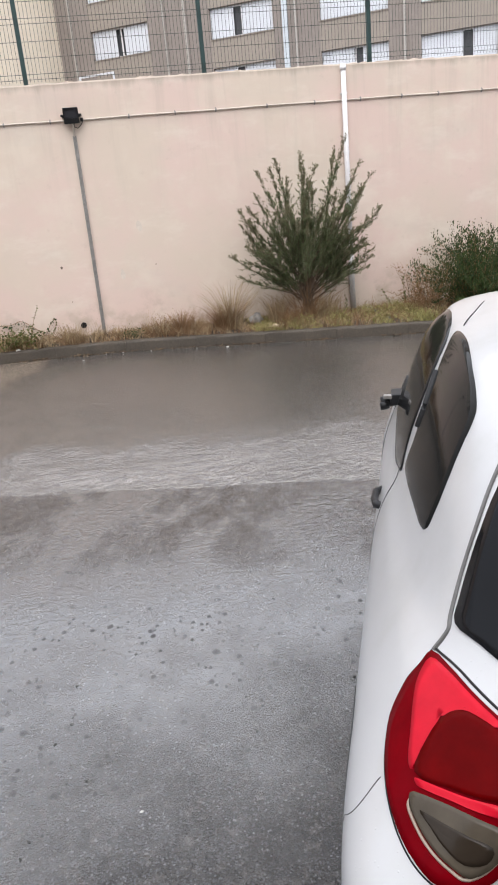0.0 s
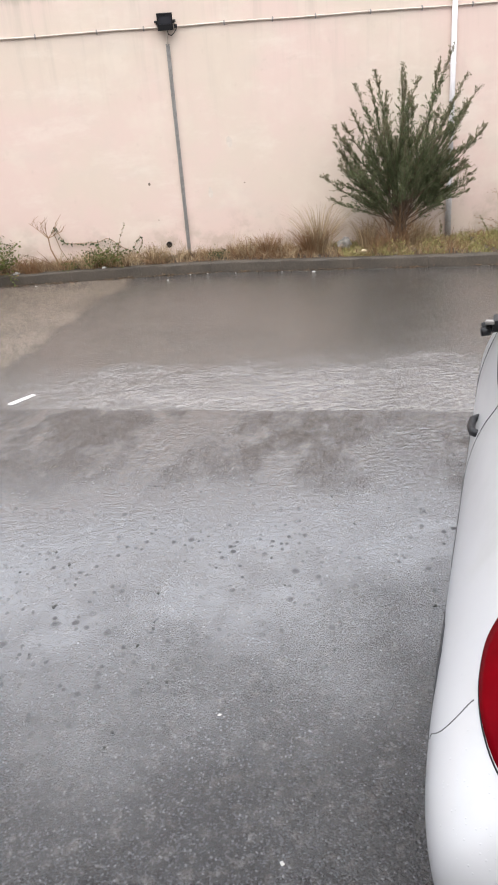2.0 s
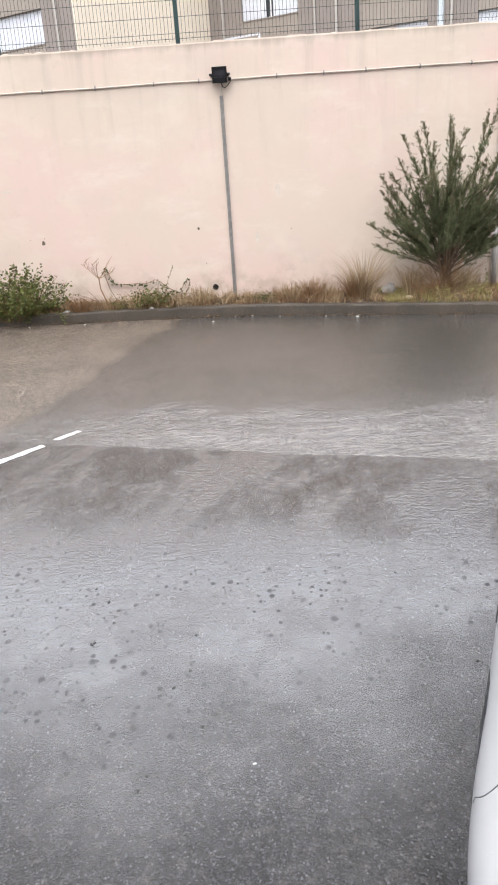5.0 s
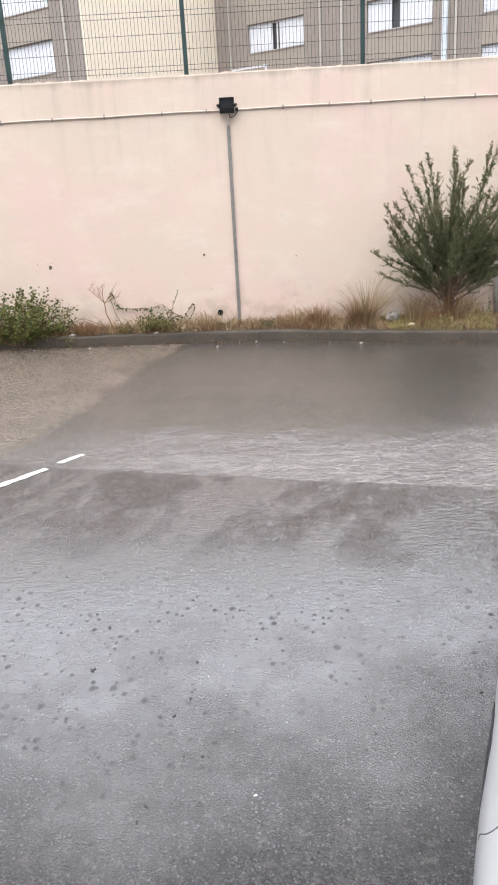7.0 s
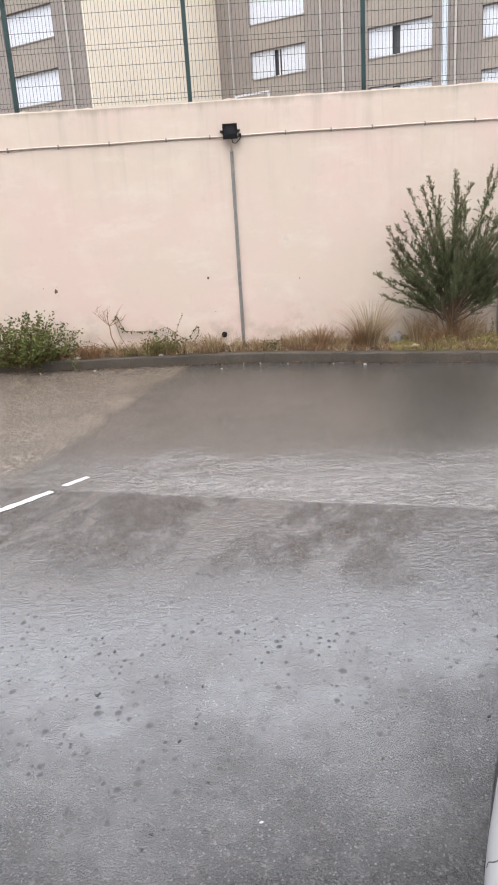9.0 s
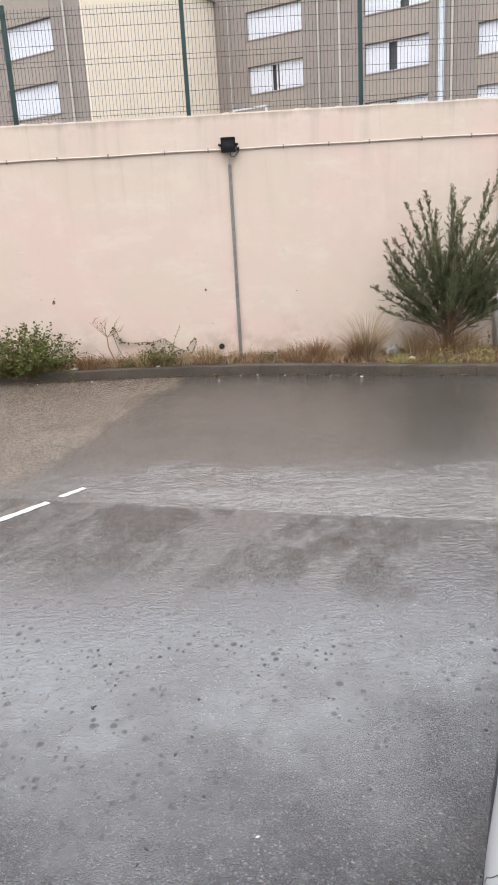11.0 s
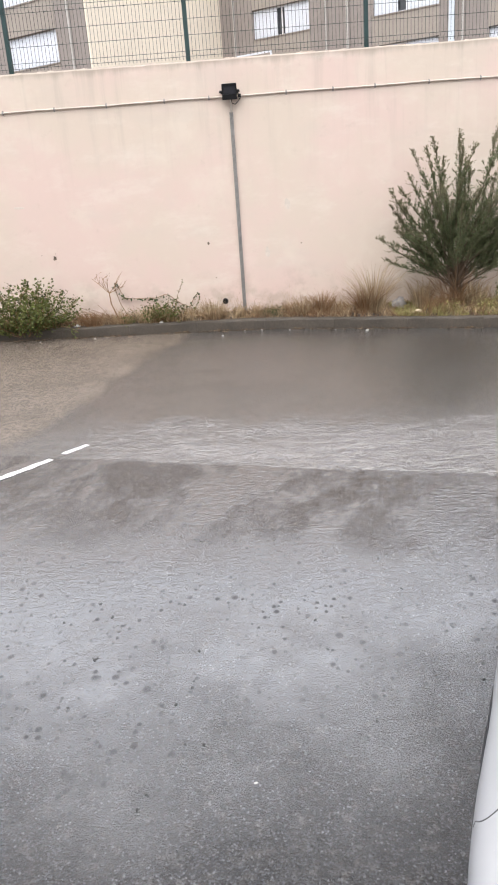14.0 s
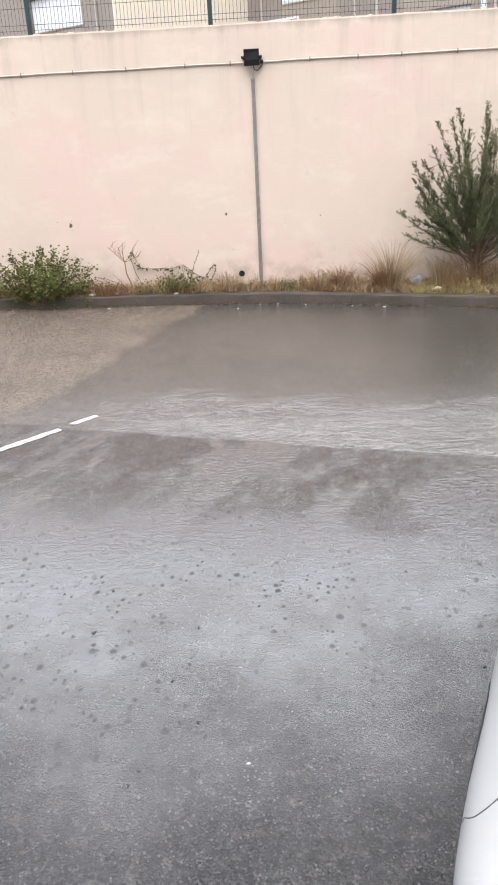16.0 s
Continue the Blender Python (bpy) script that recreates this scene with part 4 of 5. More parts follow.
        part("lens_rim", line_on(car_skin, lens + [lens[0]], 0.0038, 0.010), RIM_PLASTIC, lamp, smooth=True)
        part("lamp_gap", line_on(car_skin, flip([(33.2, 0.979), (42.3, 0.990), (50.4, 0.990), (62.4, 0.980), (71.0, 0.966), (79.0, 0.93)]), 0.0036), BLACK, car)
        part("lamp_gap", line_on(car_skin, flip([(33.2, 0.979), (30.5, 0.939), (28.2, 0.898), (28.8, 0.842), (34.0, 0.801), (40.9, 0.776), (51.0, 0.754), (63.0, 0.732), (71.5, 0.719)]), 0.0022), BLACK, car)
        part("tailgate_seam", line_on(car_skin, flip([(33.5, 0.976), (35.4, 1.002), (36.9, 1.028), (36.6, 1.057), (38.7, 1.142), (43.5, 1.245), (48.6, 1.333), (56, 1.42), (64, 1.47)]), 0.007), SEAM, car, "grey tailgate seam")
        part("bumper_seam", line_on(car_skin, flip([(17.0, 0.600), (18.7, 0.623), (28.5, 0.684), (33.8, 0.727), (37.2, 0.772)]), 0.0017), SEAM, car)
    glass = [(39.6, 1.046), (39.6, 1.09), (42.0, 1.163), (46.6, 1.251), (52.0, 1.329), (60.0, 1.40), (75, 1.425), (90, 1.43)]
    glass = glass + [(180 - a, b) for a, b in reversed(glass[:-1])] + [(129, 1.049), (110, 1.035), (90, 1.03), (70, 1.035), (51, 1.049)]
    part("rear_window", panel_on(car_skin, glass, 0.006, 10), REAR_GLASS, car, "dark rear glass", smooth=True)
    screen = [(-38, 1.12), (-44, 1.3), (-52, 1.48), (-90, 1.52), (-128, 1.48), (-136, 1.3), (-142, 1.12), (-90, 1.09)]
    part("windscreen", panel_on(car_skin, screen, 0.005, 10, 4), TINTED, car, smooth=True)
    part("rear_valance", line_on(car_skin, [(15, 0.21), (40, 0.22), (90, 0.23), (140, 0.22), (165, 0.21)], 0.035, -0.01), BLACK, car, "black lower bumper edge")
    plate = part("number_plate", box(-0.26, 0.26, -0.352, -0.325, 0.46, 0.57, 0.004), WHITE_PVC, car, "pale number plate with a dark bar")
    part("plate_bar", box(-0.20, 0.20, -0.356, -0.35, 0.49, 0.54), BLACK, plate)


hatchback()


# ---- plants on the verge ----
def leaf(rng, at, way, size, width):
    """Two small triangles a side, folded along the midrib."""
    way = way.normalized()
    side = way.cross(Vector((rng.uniform(-1, 1), rng.uniform(-1, 1), rng.uniform(-1, 1))))
    side = side.normalized() if side.length > 1e-6 else Vector((1, 0, 0))
    up = side.cross(way) * (size * 0.15)
    tip, mid = at + way * size, at + way * (size * 0.5)
    return [at, mid + side * (width * size) + up, tip, mid - side * (width * size) + up], [(0, 1, 2), (0, 2, 3)]


def spray(rng, start, way, length, droop=0.0, bend=0.15, steps=7):
    """Points of a shoot that wanders a little."""
    pts, p, w = [start.copy()], start.copy(), way.normalized()
    for _ in range(steps):
        w = (w + Vector((rng.gauss(0, bend), rng.gauss(0, bend), rng.gauss(0, bend) - droop))).normalized()
        p = p + w * (length / steps)
        p.y = min(p.y, WALL_Y - 0.03)
        pts.append(p.copy())
    return pts


def in_front(v):
    return v.y < WALL_Y - 0.008


def along(pts, f):
    g = min(max(f, 0), 0.999) * (len(pts) - 1)
    i = int(g)
    return pts[i].lerp(pts[i + 1], g - i), (pts[i + 1] - pts[i]).normalized()


def upright_shrub():
    """A bushy shrub of long leafy shoots that fan out from a short stem."""
    rng = random.Random(21)
    base = Vector((2.80, 10.42, 0.25))
    ob = thing("upright_shrub", "bushy olive-green shrub with upright leafy shoots against the wall", "shrub", Matrix.Translation(base))
    wood, leaves, tips = [], [], []
    reach = ((-72, 1.08), (-57, 1.45), (-45, 1.66), (-34, 1.72), (-24, 1.88), (-15, 2.08), (-10, 2.02), (-3, 2.18), (5, 1.95), (13, 2.26), (22, 2.32), (29, 1.95), (36, 1.92), (46, 1.66), (60, 1.30), (70, 1.05))

    def length_at(a):
        for (a0, l0), (a1, l1) in zip(reach, reach[1:]):
            if a0 <= a <= a1:
                return l0 + (l1 - l0) * (a - a0) / (a1 - a0)
        return 0.8

    def held(p):
        return Vector((p.x, min(p.y, WALL_Y - base.y - 0.03), p.z))
    main = [(a, 1.0) for a, _ in reach] + [(rng.uniform(-64, 62), rng.uniform(0.5, 0.9)) for _ in range(72)]
    for a, share in main:
        lean = rng.uniform(-0.5, 0.2) * (1.0 if share < 1 else 0.4)
        way = Vector((math.sin(radians(a)), lean, math.cos(radians(a))))
        start = Vector((rng.uniform(-0.12, 0.12), rng.uniform(-0.08, 0.08), 0.2 + rng.uniform(0, 0.35)))
        length = length_at(a) * share
        pts = [held(p) for p in spray(rng, start, way, length * 0.95, -0.012, 0.022 if share == 1 else 0.06, 9)]
        wood.append(tube(pts, 0.008, 5, 0.25))
        # side twigs sweep up along the shoot, shorter towards its tip
        for _ in range(int(30 * length)):
            f = rng.uniform(0.30, 0.97)
            q, w = along(pts, f)
            twig = (w * 1.05 + Vector((rng.gauss(0, 0.65), rng.gauss(0, 0.5), rng.gauss(0.15, 0.4)))).normalized()
            tl = rng.uniform(0.10, 0.30) * (1.25 - 0.95 * f)
            tp = [held(p) for p in spray(rng, q, twig, tl, -0.05, 0.08, 3)]
            wood.append(tube(tp, 0.0022, 3, 0.5))
            for _ in range(int(7 + 70 * tl)):
                c, v = along(tp, rng.random())
                c = held(c + Vector((rng.gauss(0, 0.007), rng.gauss(0, 0.007), rng.gauss(0, 0.008))))
                out = v * 0.9 + Vector((rng.gauss(0, 0.5), rng.gauss(0, 0.5), rng.gauss(0.1, 0.4)))
                (tips if f > 0.80 else leaves).append(leaf(rng, c, out, rng.uniform(0.020, 0.040), 0.17))
        for _ in range(int(70 * length)):
            f = rng.uniform(0.36, 1.0)
            c, v = along(pts, f)
            c = held(c + Vector((rng.gauss(0, 0.010), rng.gauss(0, 0.010), rng.gauss(0, 0.01))))
            out = v * 0.9 + Vector((rng.gauss(0, 0.55), rng.gauss(0, 0.55), rng.gauss(0.1, 0.3)))
            (tips if f > 0.82 else leaves).append(leaf(rng, c, out, rng.uniform(0.020, 0.040), 0.17))
    for k in range(7):
        wood.append(tube([Vector((rng.uniform(-0.12, 0.12), rng.uniform(-0.06, 0.06), -0.05)), Vector((rng.uniform(-0.14, 0.14), rng.uniform(-0.06, 0.06), 0.6))], 0.022, 6, 0.6))
    dead = []
    for k in range(150):
        a = rng.uniform(-62, 62)
        pts = [held(p) for p in spray(rng, Vector((rng.uniform(-0.15, 0.15), rng.uniform(-0.1, 0.1), 0.0)), Vector((math.sin(radians(a)), rng.uniform(-0.5, 0.2), math.cos(radians(a)))), rng.uniform(0.35, 0.75), 0.02, 0.1, 5)]
        dead.append(tube(pts, 0.0035, 3, 0.4))
    part("branchwork", join(wood), BARK, ob)
    part("dead_growth", join(dead), RUSSET, ob, "dry reddish-brown twigs at the base")
    part("foliage", join(leaves), OLIVE, ob)
    part("young_growth", join(tips), TIPS, ob, "brownish young shoot tips")


upright_shrub()


def mound_bush(name, label, centre, half, high, count, size, material, seed, bare=26, shape=1.0, upright=0.0):
    """A rounded, ragged bush: arching stems that carry clusters of leaves."""
    rng = random.Random(seed)
    c = Vector(centre)
    ob = thing(name, label, "bush", Matrix.Translation(c))
    wood, leaves = [], []
    for k in range(count):
        a, t = rng.uniform(0, 2 * math.pi), rng.uniform(0.15, 1.0) ** 0.6
        ground = Vector((math.cos(a) * half * 0.3 * t, math.sin(a) * 0.15 * t, 0))
        tilt = rng.uniform(0.0, 1.0) ** 0.8
        way = Vector((math.cos(a) * tilt * 1.3 * half / high * shape, math.sin(a) * tilt * 0.6, 1.0 - 0.55 * tilt))
        pts = spray(rng, ground, way, high * rng.uniform(0.75, 1.12), 0.05, 0.16, 7)
        pts = [Vector((p.x, min(p.y, WALL_Y - c.y - 0.03), max(p.z, 0.0))) for p in pts]
        wood.append(tube(pts, 0.004, 4, 0.4))
        for _ in range(bare):
            f = rng.uniform(0.15, 1.0)
            q, w = along(pts, f)
            q = q + Vector((rng.gauss(0, 0.035), rng.gauss(0, 0.035), rng.gauss(0, 0.03)))
            q.y = min(q.y, WALL_Y - c.y - 0.03)
            leaves.append(leaf(rng, q, Vector((rng.gauss(0, 1), rng.gauss(-0.3, 0.8), rng.gauss(0.2, 0.6) + upright)), size * rng.uniform(0.6, 1.25), 0.36 - 0.09 * upright))
    part("branchwork", join(wood), RUSSET, ob)
    part("foliage", join(leaves), material, ob)
    return ob


mound_bush("bramble_bush", "low sprawling yellow-green bramble bush spilling over the kerb", (-3.52, 10.47, 0.22), 0.66, 0.80, 105, 0.045, BRAMBLE, 3, 46)
mound_bush("bramble_bush", "low sprawling yellow-green bramble bush spilling over the kerb", (-5.0, 10.5, 0.24), 0.6, 0.6, 50, 0.045, BRAMBLE, 4, 26)
mound_bush("green_bush", "dense dark green leafy bush beside the wall", (5.50, 10.1, 0.1), 0.74, 1.28, 190, 0.045, DARK_LEAF, 5, 95, 0.6, 1.6)
mound_bush("green_bush", "dense dark green leafy bush beside the wall", (6.7, 10.1, 0.1), 0.7, 1.05, 90, 0.045, DARK_LEAF, 6, 50, 0.7, 1.6)
mound_bush("weed_clump", "small green weed clump among dry grass", (-1.52, 10.62, 0.30), 0.28, 0.30, 34, 0.04, BRAMBLE, 7, 20)


for x, y, half, high, count, size, material, label, seed in (
        (-2.66, 10.52, 0.16, 0.22, 16, 0.03, RUSSET, "small brown dead weed clump", 71), (-2.0, 10.55, 0.14, 0.18, 14, 0.03, BRAMBLE, "small green weed clump among dry grass", 72),
        (-0.85, 10.60, 0.16, 0.34, 14, 0.02, STRAW, "thin dry weed clump against the wall", 73), (0.15, 10.58, 0.2, 0.12, 18, 0.028, DARK_LEAF, "low green weed clump against the wall", 74),
        (0.62, 10.52, 0.26, 0.30, 26, 0.02, RUSSET, "brown dead weed clump on the verge", 75), (1.02, 10.5, 0.22, 0.36, 22, 0.018, STRAW, "dry straw-coloured weed clump on the verge", 76),
        (3.25, 10.25, 0.22, 0.2, 26, 0.03, GRASS, "yellow-green weed clump beneath the shrub", 77), (3.85, 10.2, 0.25, 0.26, 30, 0.03, GRASS, "yellow-green weed clump beneath the shrub", 78),
        (2.75, 10.2, 0.2, 0.16, 20, 0.03, GRASS, "yellow-green weed clump beneath the shrub", 79), (4.5, 10.2, 0.3, 0.45, 34, 0.028, RUSSET, "brown dead weed clump on the verge", 80),
        (4.72, 10.3, 0.32, 0.9, 60, 0.03, RUSSET, "tall brown dead weed clump", 81)):
    mound_bush("weed_clump", label, (x, y, verge_z(x, y) - 0.02), half, high, count, size, material, seed, 16)


def weed_stalk(label, x, y, high, lean, seed, leafy=22, size=0.03):
    rng = random.Random(seed)
    z = verge_z(x, y)
    ob = thing("weed_stalk", label, "weed", Matrix.Translation((x, y, z - 0.01)))
    pts = spray(rng, Vector((0, 0, 0)), Vector((lean, 0, 1)), high, 0, 0.07, 8)
    pts = [Vector((p.x, min(p.y, WALL_Y - y - 0.02), p.z)) for p in pts]
    part("stem", tube(pts, 0.004, 5, 0.4), RUSSET, ob)
    if leafy:
        out = []
        for _ in range(leafy):
            q, w = along(pts, rng.uniform(0.25, 1.0))
            out.append(leaf(rng, q, Vector((rng.gauss(0, 1), rng.gauss(-0.3, 0.6), rng.gauss(0, 0.5))), size * rng.uniform(0.6, 1.3), 0.38))
        part("foliage", join(out), BRAMBLE, ob)


weed_stalk("thin leafy weed stalk against the wall", -1.36, 10.66, 0.62, 0.10, 31, 26, 0.026)
weed_stalk("thin leafy weed stalk against the wall", -1.08, 10.66, 0.32, 0.25, 32, 20, 0.03)
weed_stalk("thin dry weed stalk against the wall", 4.40, 10.45, 0.62, 0.05, 33, 40, 0.03)
weed_stalk("thin dry weed stalk against the wall", 4.62, 10.40, 0.80, 0.12, 34, 50, 0.03)
weed_stalk("thin dry weed stalk against the wall", 4.22, 10.50, 0.42, -0.2, 35, 30, 0.03)
weed_stalk("small dark weed beside the rain pipe", 3.45, 10.45, 0.36, 0.05, 36, 30, 0.03)
weed_stalk("thin leafy bramble shoot above the bush", -3.86, 10.55, 0.72, 0.05, 37, 24, 0.05)
weed_stalk("thin leafy bramble shoot above the bush", -3.32, 10.55, 0.80, 0.0, 38, 26, 0.05)


def bare_twigs():
    """A leafless shrub with forked, arching twigs."""
    rng = random.Random(9)
    ob = thing("bare_shrub", "leafless brown shrub with thin forked twigs", "shrub", Matrix.Translation((-2.22, 10.62, verge_z(-2.22, 10.62) - 0.02)))
    wood = []
    stem = [Vector(p) for p in ((0.06, 0, 0), (0.0, 0.02, 0.15), (-0.06, 0.04, 0.3), (-0.07, 0.05, 0.46))]
    wood.append(tube(stem, 0.011, 6, 0.7))
    for way, length in (((-0.8, 0, 0.6), 0.34), ((-0.35, 0, 0.9), 0.26), ((0.5, 0, 0.8), 0.30), ((0.15, -0.1, 1), 0.22), ((0.9, 0, 0.35), 0.25)):
        pts = spray(rng, stem[-1], Vector(way), length, 0, 0.12, 6)
        wood.append(tube(pts, 0.006, 5, 0.4))
        for _ in range(5):
            q, w = along(pts, rng.uniform(0.3, 0.9))
            wood.append(tube(spray(rng, q, w + Vector((rng.gauss(0, 0.6), rng.gauss(0, 0.3), rng.gauss(0.2, 0.4))), rng.uniform(0.08, 0.18), 0, 0.1, 4), 0.003, 4, 0.5))
    for k in range(7):
        pts = spray(rng, Vector((rng.uniform(-0.3, 0.1), -0.03, 0)), Vector((rng.uniform(-1.2, -0.2), 0, 1)), rng.uniform(0.35, 0.62), 0.13, 0.05, 8)
        wood.append(tube(pts, 0.004, 4, 0.5))
    part("branchwork", join(wood), RUSSET, ob)


bare_twigs()


def creeper():
    rng = random.Random(14)
    ob = thing("creeper", "thin leafy creeper trailing along the foot of the wall", "creeper", Matrix.Translation((0, WALL_Y - 0.03, 0)))
    pts = [Vector(p) for p in ((-2.05, 0, 0.28), (-2.18, 0, 0.55), (-2.24, 0, 0.80), (-2.20, 0, 0.86), (-2.15, 0, 0.72), (-2.10, 0, 0.62), (-1.95, 0, 0.60), (-1.78, 0, 0.60), (-1.62, 0, 0.59), (-1.48, 0, 0.64), (-1.40, 0, 0.60), (-1.25, 0, 0.48), (-1.12, 0, 0.42), (-1.05, 0, 0.55), (-0.98, 0, 0.62))]
    part("stem", tube(pts, 0.0045, 5), RUSSET, ob)
    out = []
    for _ in range(120):
        f = rng.uniform(0.12, 1.0)
        q, w = along(pts, f)
        q = q + Vector((rng.gauss(0, 0.012), rng.uniform(-0.05, 0.0), rng.gauss(0, 0.012)))
        out.append(leaf(rng, q, Vector((rng.gauss(0, 0.6), -0.4, rng.gauss(-0.5, 0.5))), rng.uniform(0.02, 0.045), 0.4))
    part("foliage", join(out), DARK_LEAF, ob)


creeper()


def blade(rng, at, high, lean, width):
    """A grass blade as a bent strip of three pieces."""
    a = rng.uniform(0, 2 * math.pi)
    side = Vector((math.cos(a), math.sin(a), 0)) * width
    verts = []
    for t, w in ((0, 1), (0.4, 0.85), (0.75, 0.5)):
        p = at + Vector((lean.x * t * t, lean.y * t * t, t)) * high
        p.y = min(p.y, WALL_Y - 0.01)
        verts += [p - side * w, p + side * w]
    tip = at + Vector((lean.x, lean.y, 0.92)) * high
    tip.y = min(tip.y, WALL_Y - 0.01)
    return verts + [tip], [(0, 1, 3, 2), (2, 3, 5, 4), (4, 5, 6)]


def grass_strip(name, label, material, count, seed, x0, x1, low, high, thick, spill=0.0, lay=0.5, drift=-0.15):
    rng = random.Random(seed)
    out = []
    while len(out) < count:
        x = rng.uniform(x0, x1)
        if noise.noise(Vector((x * 2.2, seed, 0))) * 1.3 + noise.noise(Vector((x * 7.0, seed, 5))) + rng.uniform(-0.35, 0.35) < 0.0:
            continue
        ya = kerb_y(x) + 0.13 - spill * rng.random()
        y = ya + (WALL_Y - 0.03 - ya) * rng.random()
        tall = rng.uniform(low, high) * (0.6 + 1.3 * max(0, noise.noise(Vector((x * 3.1, 3, seed)))))
        lean = Vector((rng.gauss(0, lay), rng.gauss(drift, lay * 0.8), 0))
        at = Vector((x, y, verge_z(x, max(y, kerb_y(x) + 0.12)) - 0.01))
        out.append(blade(rng, at, tall, lean, rng.uniform(0.6, 1.3) * thick))
    ob = new(name, mesh_of(name, *join(out), material))
    return tagged(ob, label, "grass", kind="stuff")


grass_strip("dry_grass", "dry straw-coloured grass along the verge", STRAW, 6500, 1, -8, 8, 0.05, 0.21, 0.0046, 0.06, 1.0)
grass_strip("dry_grass", "flattened dead stalks littering the verge", RUSSET, 6500, 2, -8, 8, 0.05, 0.22, 0.0042, 0.10, 1.6)
grass_strip("dry_grass", "taller dry straw stalks near the bare shrub", STRAW, 900, 3, -3.0, 0.0, 0.12, 0.30, 0.0022, 0.02, 0.35)
grass_strip("dry_grass", "dead brown stalks spread beside the grass tuft", RUSSET, 1200, 4, 0.3, 1.5, 0.08, 0.30, 0.0026, 0.02, 0.7)
grass_strip("green_grass", "short yellow-green grass at the shrub's foot", GRASS, 7000, 5, 1.9, 4.9, 0.05, 0.16, 0.0044, 0.02, 0.9)
grass_strip("dry_grass", "thin dead brown stalks under the shrub", RUSSET, 1500, 6, 2.1, 5.2, 0.12, 0.36, 0.0024, 0.0, 0.6)
grass_strip("dry_grass", "thin dry seed stalks beside the cable riser", STRAW, 260, 8, -1.0, 1.3, 0.25, 0.48, 0.0016, -0.15, 0.3)


grass_strip("dry_grass", "dead stalks hanging over the kerb", RUSSET, 420, 9, -4.3, -1.0, 0.14, 0.30, 0.004, 0.10, 0.5, -1.4)
grass_strip("dry_grass", "straw hanging over the kerb", STRAW, 260, 10, -4.3, 1.3, 0.12, 0.26, 0.004, 0.08, 0.5, -1.3)


def kerb_litter():
    """Wet leaf scraps and stalks washed against the kerb's foot."""
    rng = random.Random(61)
    out = []
    while len(out) < 1100:
        x = rng.uniform(-6, 6)
        if noise.noise(Vector((x * 2.0, 8, 1))) + rng.uniform(-0.5, 0.5) < 0.05:
            continue
        y = kerb_y(x) - abs(rng.gauss(0, 0.035)) - 0.004
        at = Vector((x, y, ground_z(x, y) + 0.004 + rng.random() * 0.012))
        out.append(leaf(rng, at, Vector((rng.gauss(0, 1), rng.gauss(0, 0.5), rng.gauss(0, 0.12))), rng.uniform(0.015, 0.06), rng.uniform(0.08, 0.3)))
    tagged(new("leaf_litter", mesh_of("leaf_litter", *join(out), WET_LITTER)), "wet brown leaf scraps along the kerb's foot", "litter", kind="stuff")


kerb_litter()


def grass_tuft(centre, count, high, spread, seed, material, label):
    rng = random.Random(seed)
    c = Vector((centre[0], centre[1], verge_z(*centre) - 0.02))
    ob = thing("grass_tuft", label, "grass", Matrix.Translation(c))
    out = []
    for _ in range(count):
        a, r = rng.uniform(0, 2 * math.pi), rng.random() ** 0.7
        at = Vector((math.cos(a) * 0.13 * r, math.sin(a) * 0.09 * r, 0))
        lean = Vector((math.cos(a) * spread * r, math.sin(a) * spread * 0.5 * r - 0.05, 0))
        tall = high * rng.uniform(0.45, 1.0)
        v, f = blade(rng, at, tall, lean, rng.uniform(0.0022, 0.0046))
        out.append(([Vector((p.x, min(p.y, WALL_Y - c.y - 0.02), max(p.z, 0))) for p in v], f))
    part("foliage", join(out), material, ob)


grass_tuft((1.62, 10.42), 240, 0.86, 1.0, 1, STRAW, "tall arching tuft of dry straw-coloured grass")
grass_tuft((1.50, 10.40), 420, 0.52, 1.1, 2, RUSSET, "brown tuft of dead grass")
grass_tuft((0.85, 10.5), 260, 0.42, 0.8, 3, RUSSET, "brown tuft of dead grass")
grass_tuft((0.55, 10.5), 200, 0.34, 0.8, 4, STRAW, "short dry grass tuft on the verge")
grass_tuft((-0.75, 10.6), 160, 0.36, 0.6, 5, STRAW, "short dry grass tuft on the verge")
grass_tuft((-2.55, 10.45), 220, 0.30, 0.9, 6, RUSSET, "brown tuft of dead grass")
grass_tuft((-1.75, 10.5), 220, 0.34, 0.7, 7, STRAW, "short dry grass tuft on the verge")
grass_tuft((2.35, 10.5), 240, 0.55, 0.6, 8, STRAW, "dry grass tuft at the shrub's foot")
grass_tuft((3.1, 10.4), 300, 0.50, 0.6, 9, STRAW, "dry grass tuft at the shrub's foot")


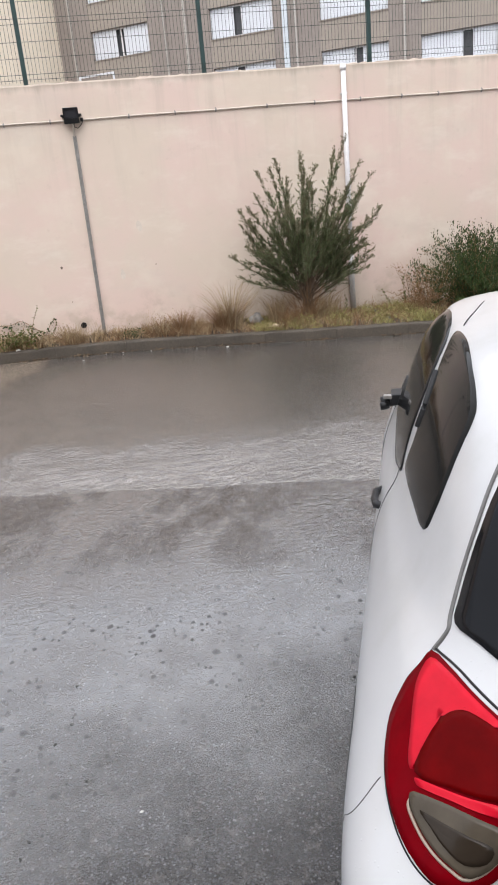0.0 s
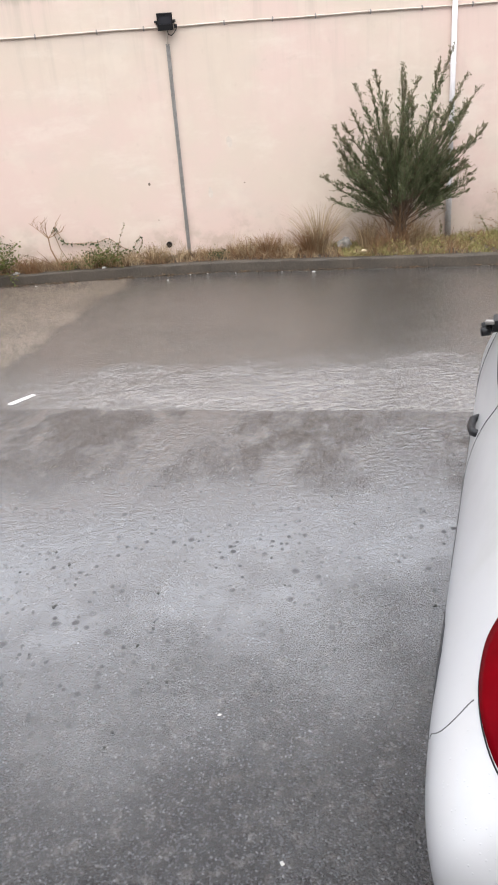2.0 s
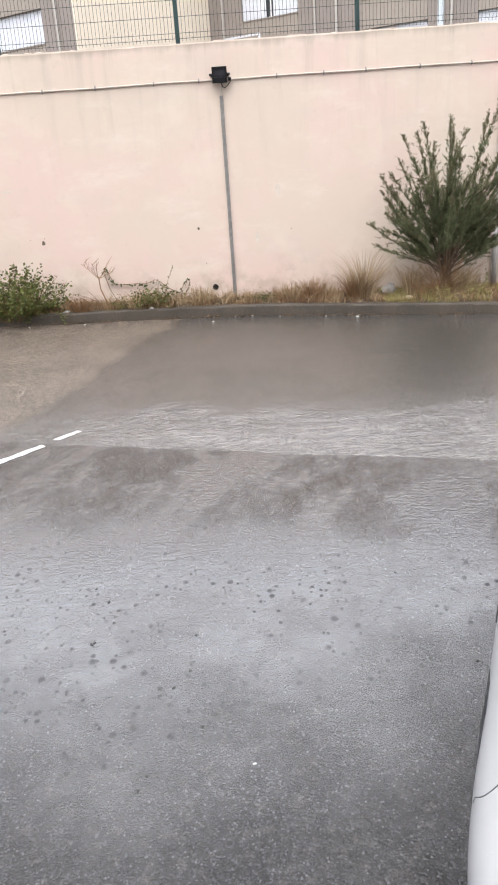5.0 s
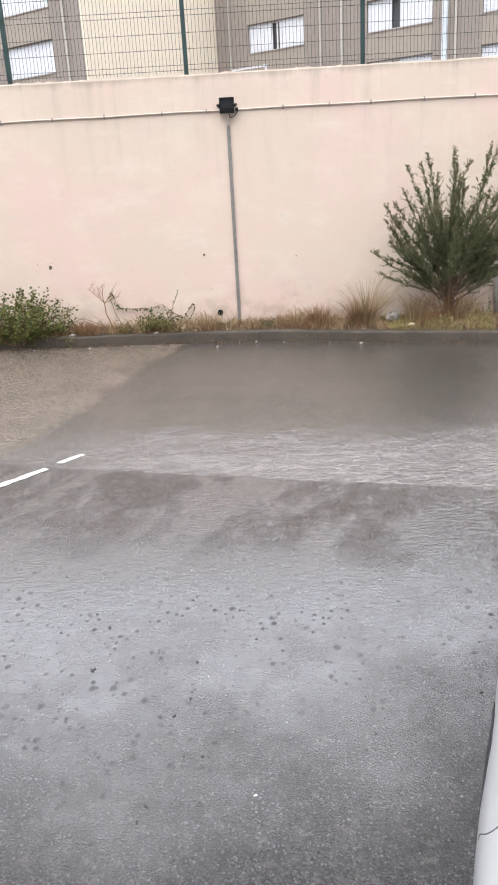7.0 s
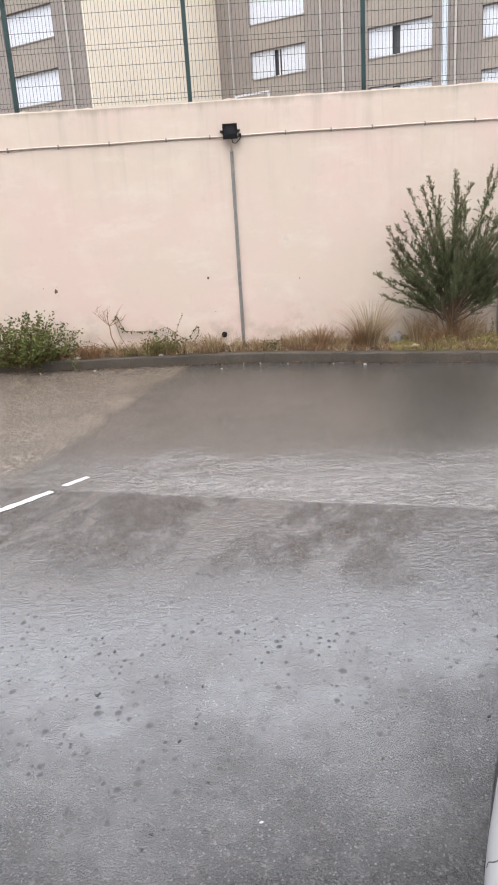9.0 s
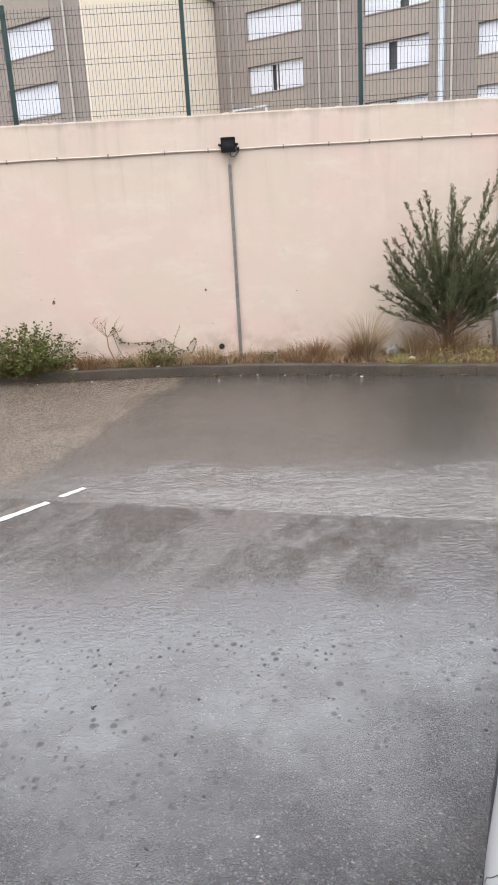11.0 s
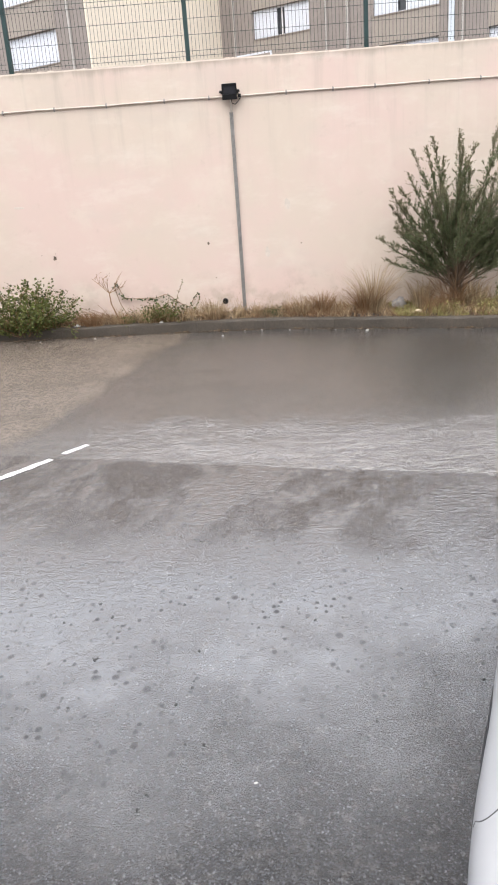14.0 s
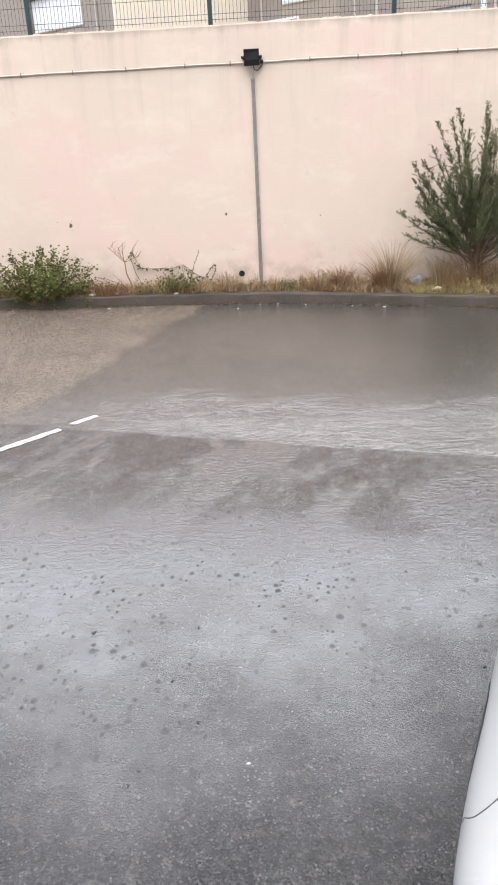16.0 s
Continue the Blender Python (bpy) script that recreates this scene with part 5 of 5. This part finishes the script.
# ---- small litter ----
def scrap(name, label, category, at, size, seed, material, flat=0.3):
    """A small crumpled piece lying on its support."""
    rng = random.Random(seed)
    bm = bmesh.new()
    bmesh.ops.create_icosphere(bm, subdivisions=2, radius=1)
    for v in bm.verts:
        k = 1 + 0.45 * noise.noise(v.co * 1.7 + Vector((seed, 0, 0))) + rng.uniform(-0.06, 0.06)
        v.co = Vector((v.co.x * size * k, v.co.y * size * 0.7 * k, max(v.co.z * k, -0.5) * size * flat))
    bmesh.ops.rotate(bm, verts=bm.verts, cent=(0, 0, 0), matrix=Matrix.Rotation(rng.uniform(0, 6), 3, "Z"))
    low = min(v.co.z for v in bm.verts)
    ob = part(name, bm, material, None, label)
    ob.location = (at[0], at[1], at[2] - low - 0.002)
    return tagged(ob, label, category)


for x, y, s in ((-0.296, 1.712, 0.009), (-0.138, 1.082, 0.010), (1.43, 9.85, 0.028), (-0.62, 10.0, 0.016), (-0.05, 10.26, 0.02), (0.35, 10.15, 0.014), (-0.3, 10.26, 0.012), (1.0, 10.0, 0.014), (-2.5, 10.22, 0.014), (-3.3, 10.2, 0.014)):
    scrap("paper_scrap", "tiny white scrap of litter on the wet asphalt", "litter", (x, y, ground_z(x, y)), s, int(x * 100) + 7, PAPER)
for x, y, s in ((-2.78, 10.44, 0.05), (-1.53, 10.42, 0.04)):
    scrap("paper_scrap", "crumpled white scrap of litter on the kerb", "litter", (x, y, verge_z(x, y) + 0.01), s, int(x * 100) + 9, PAPER, 0.5)
scrap("stone", "pale sandy stone lying in the dry grass", "stone", (2.24, 10.22, verge_z(2.24, 10.22)), 0.075, 3, STONE, 0.6)
scrap("plastic_bag", "crumpled grey plastic bag in the grass", "litter", (2.02, 10.55, verge_z(2.02, 10.55)), 0.12, 4, GALV, 0.9)
rng = random.Random(55)
spots = [(-0.805, 1.86), (0.694, 2.211), (-0.55, 2.55), (0.02, 2.75), (0.33, 2.6), (-1.1, 2.2), (-0.72, 1.62), (0.2, 2.0)]
spots += [(rng.uniform(-1.6, 0.9), rng.uniform(1.2, 3.6)) for _ in range(34)]
for i, (x, y) in enumerate(spots):
    if x < 0.24 + 0.435 * (y - 0.89) - 0.1:
        o = scrap("pebble", "tiny dark wet pebble on the asphalt", "pebble", (x, y, ground_z(x, y)), rng.uniform(0.004, 0.010), i, PEBBLE, 0.6)
        tagged(o, group="pebbles on the asphalt")
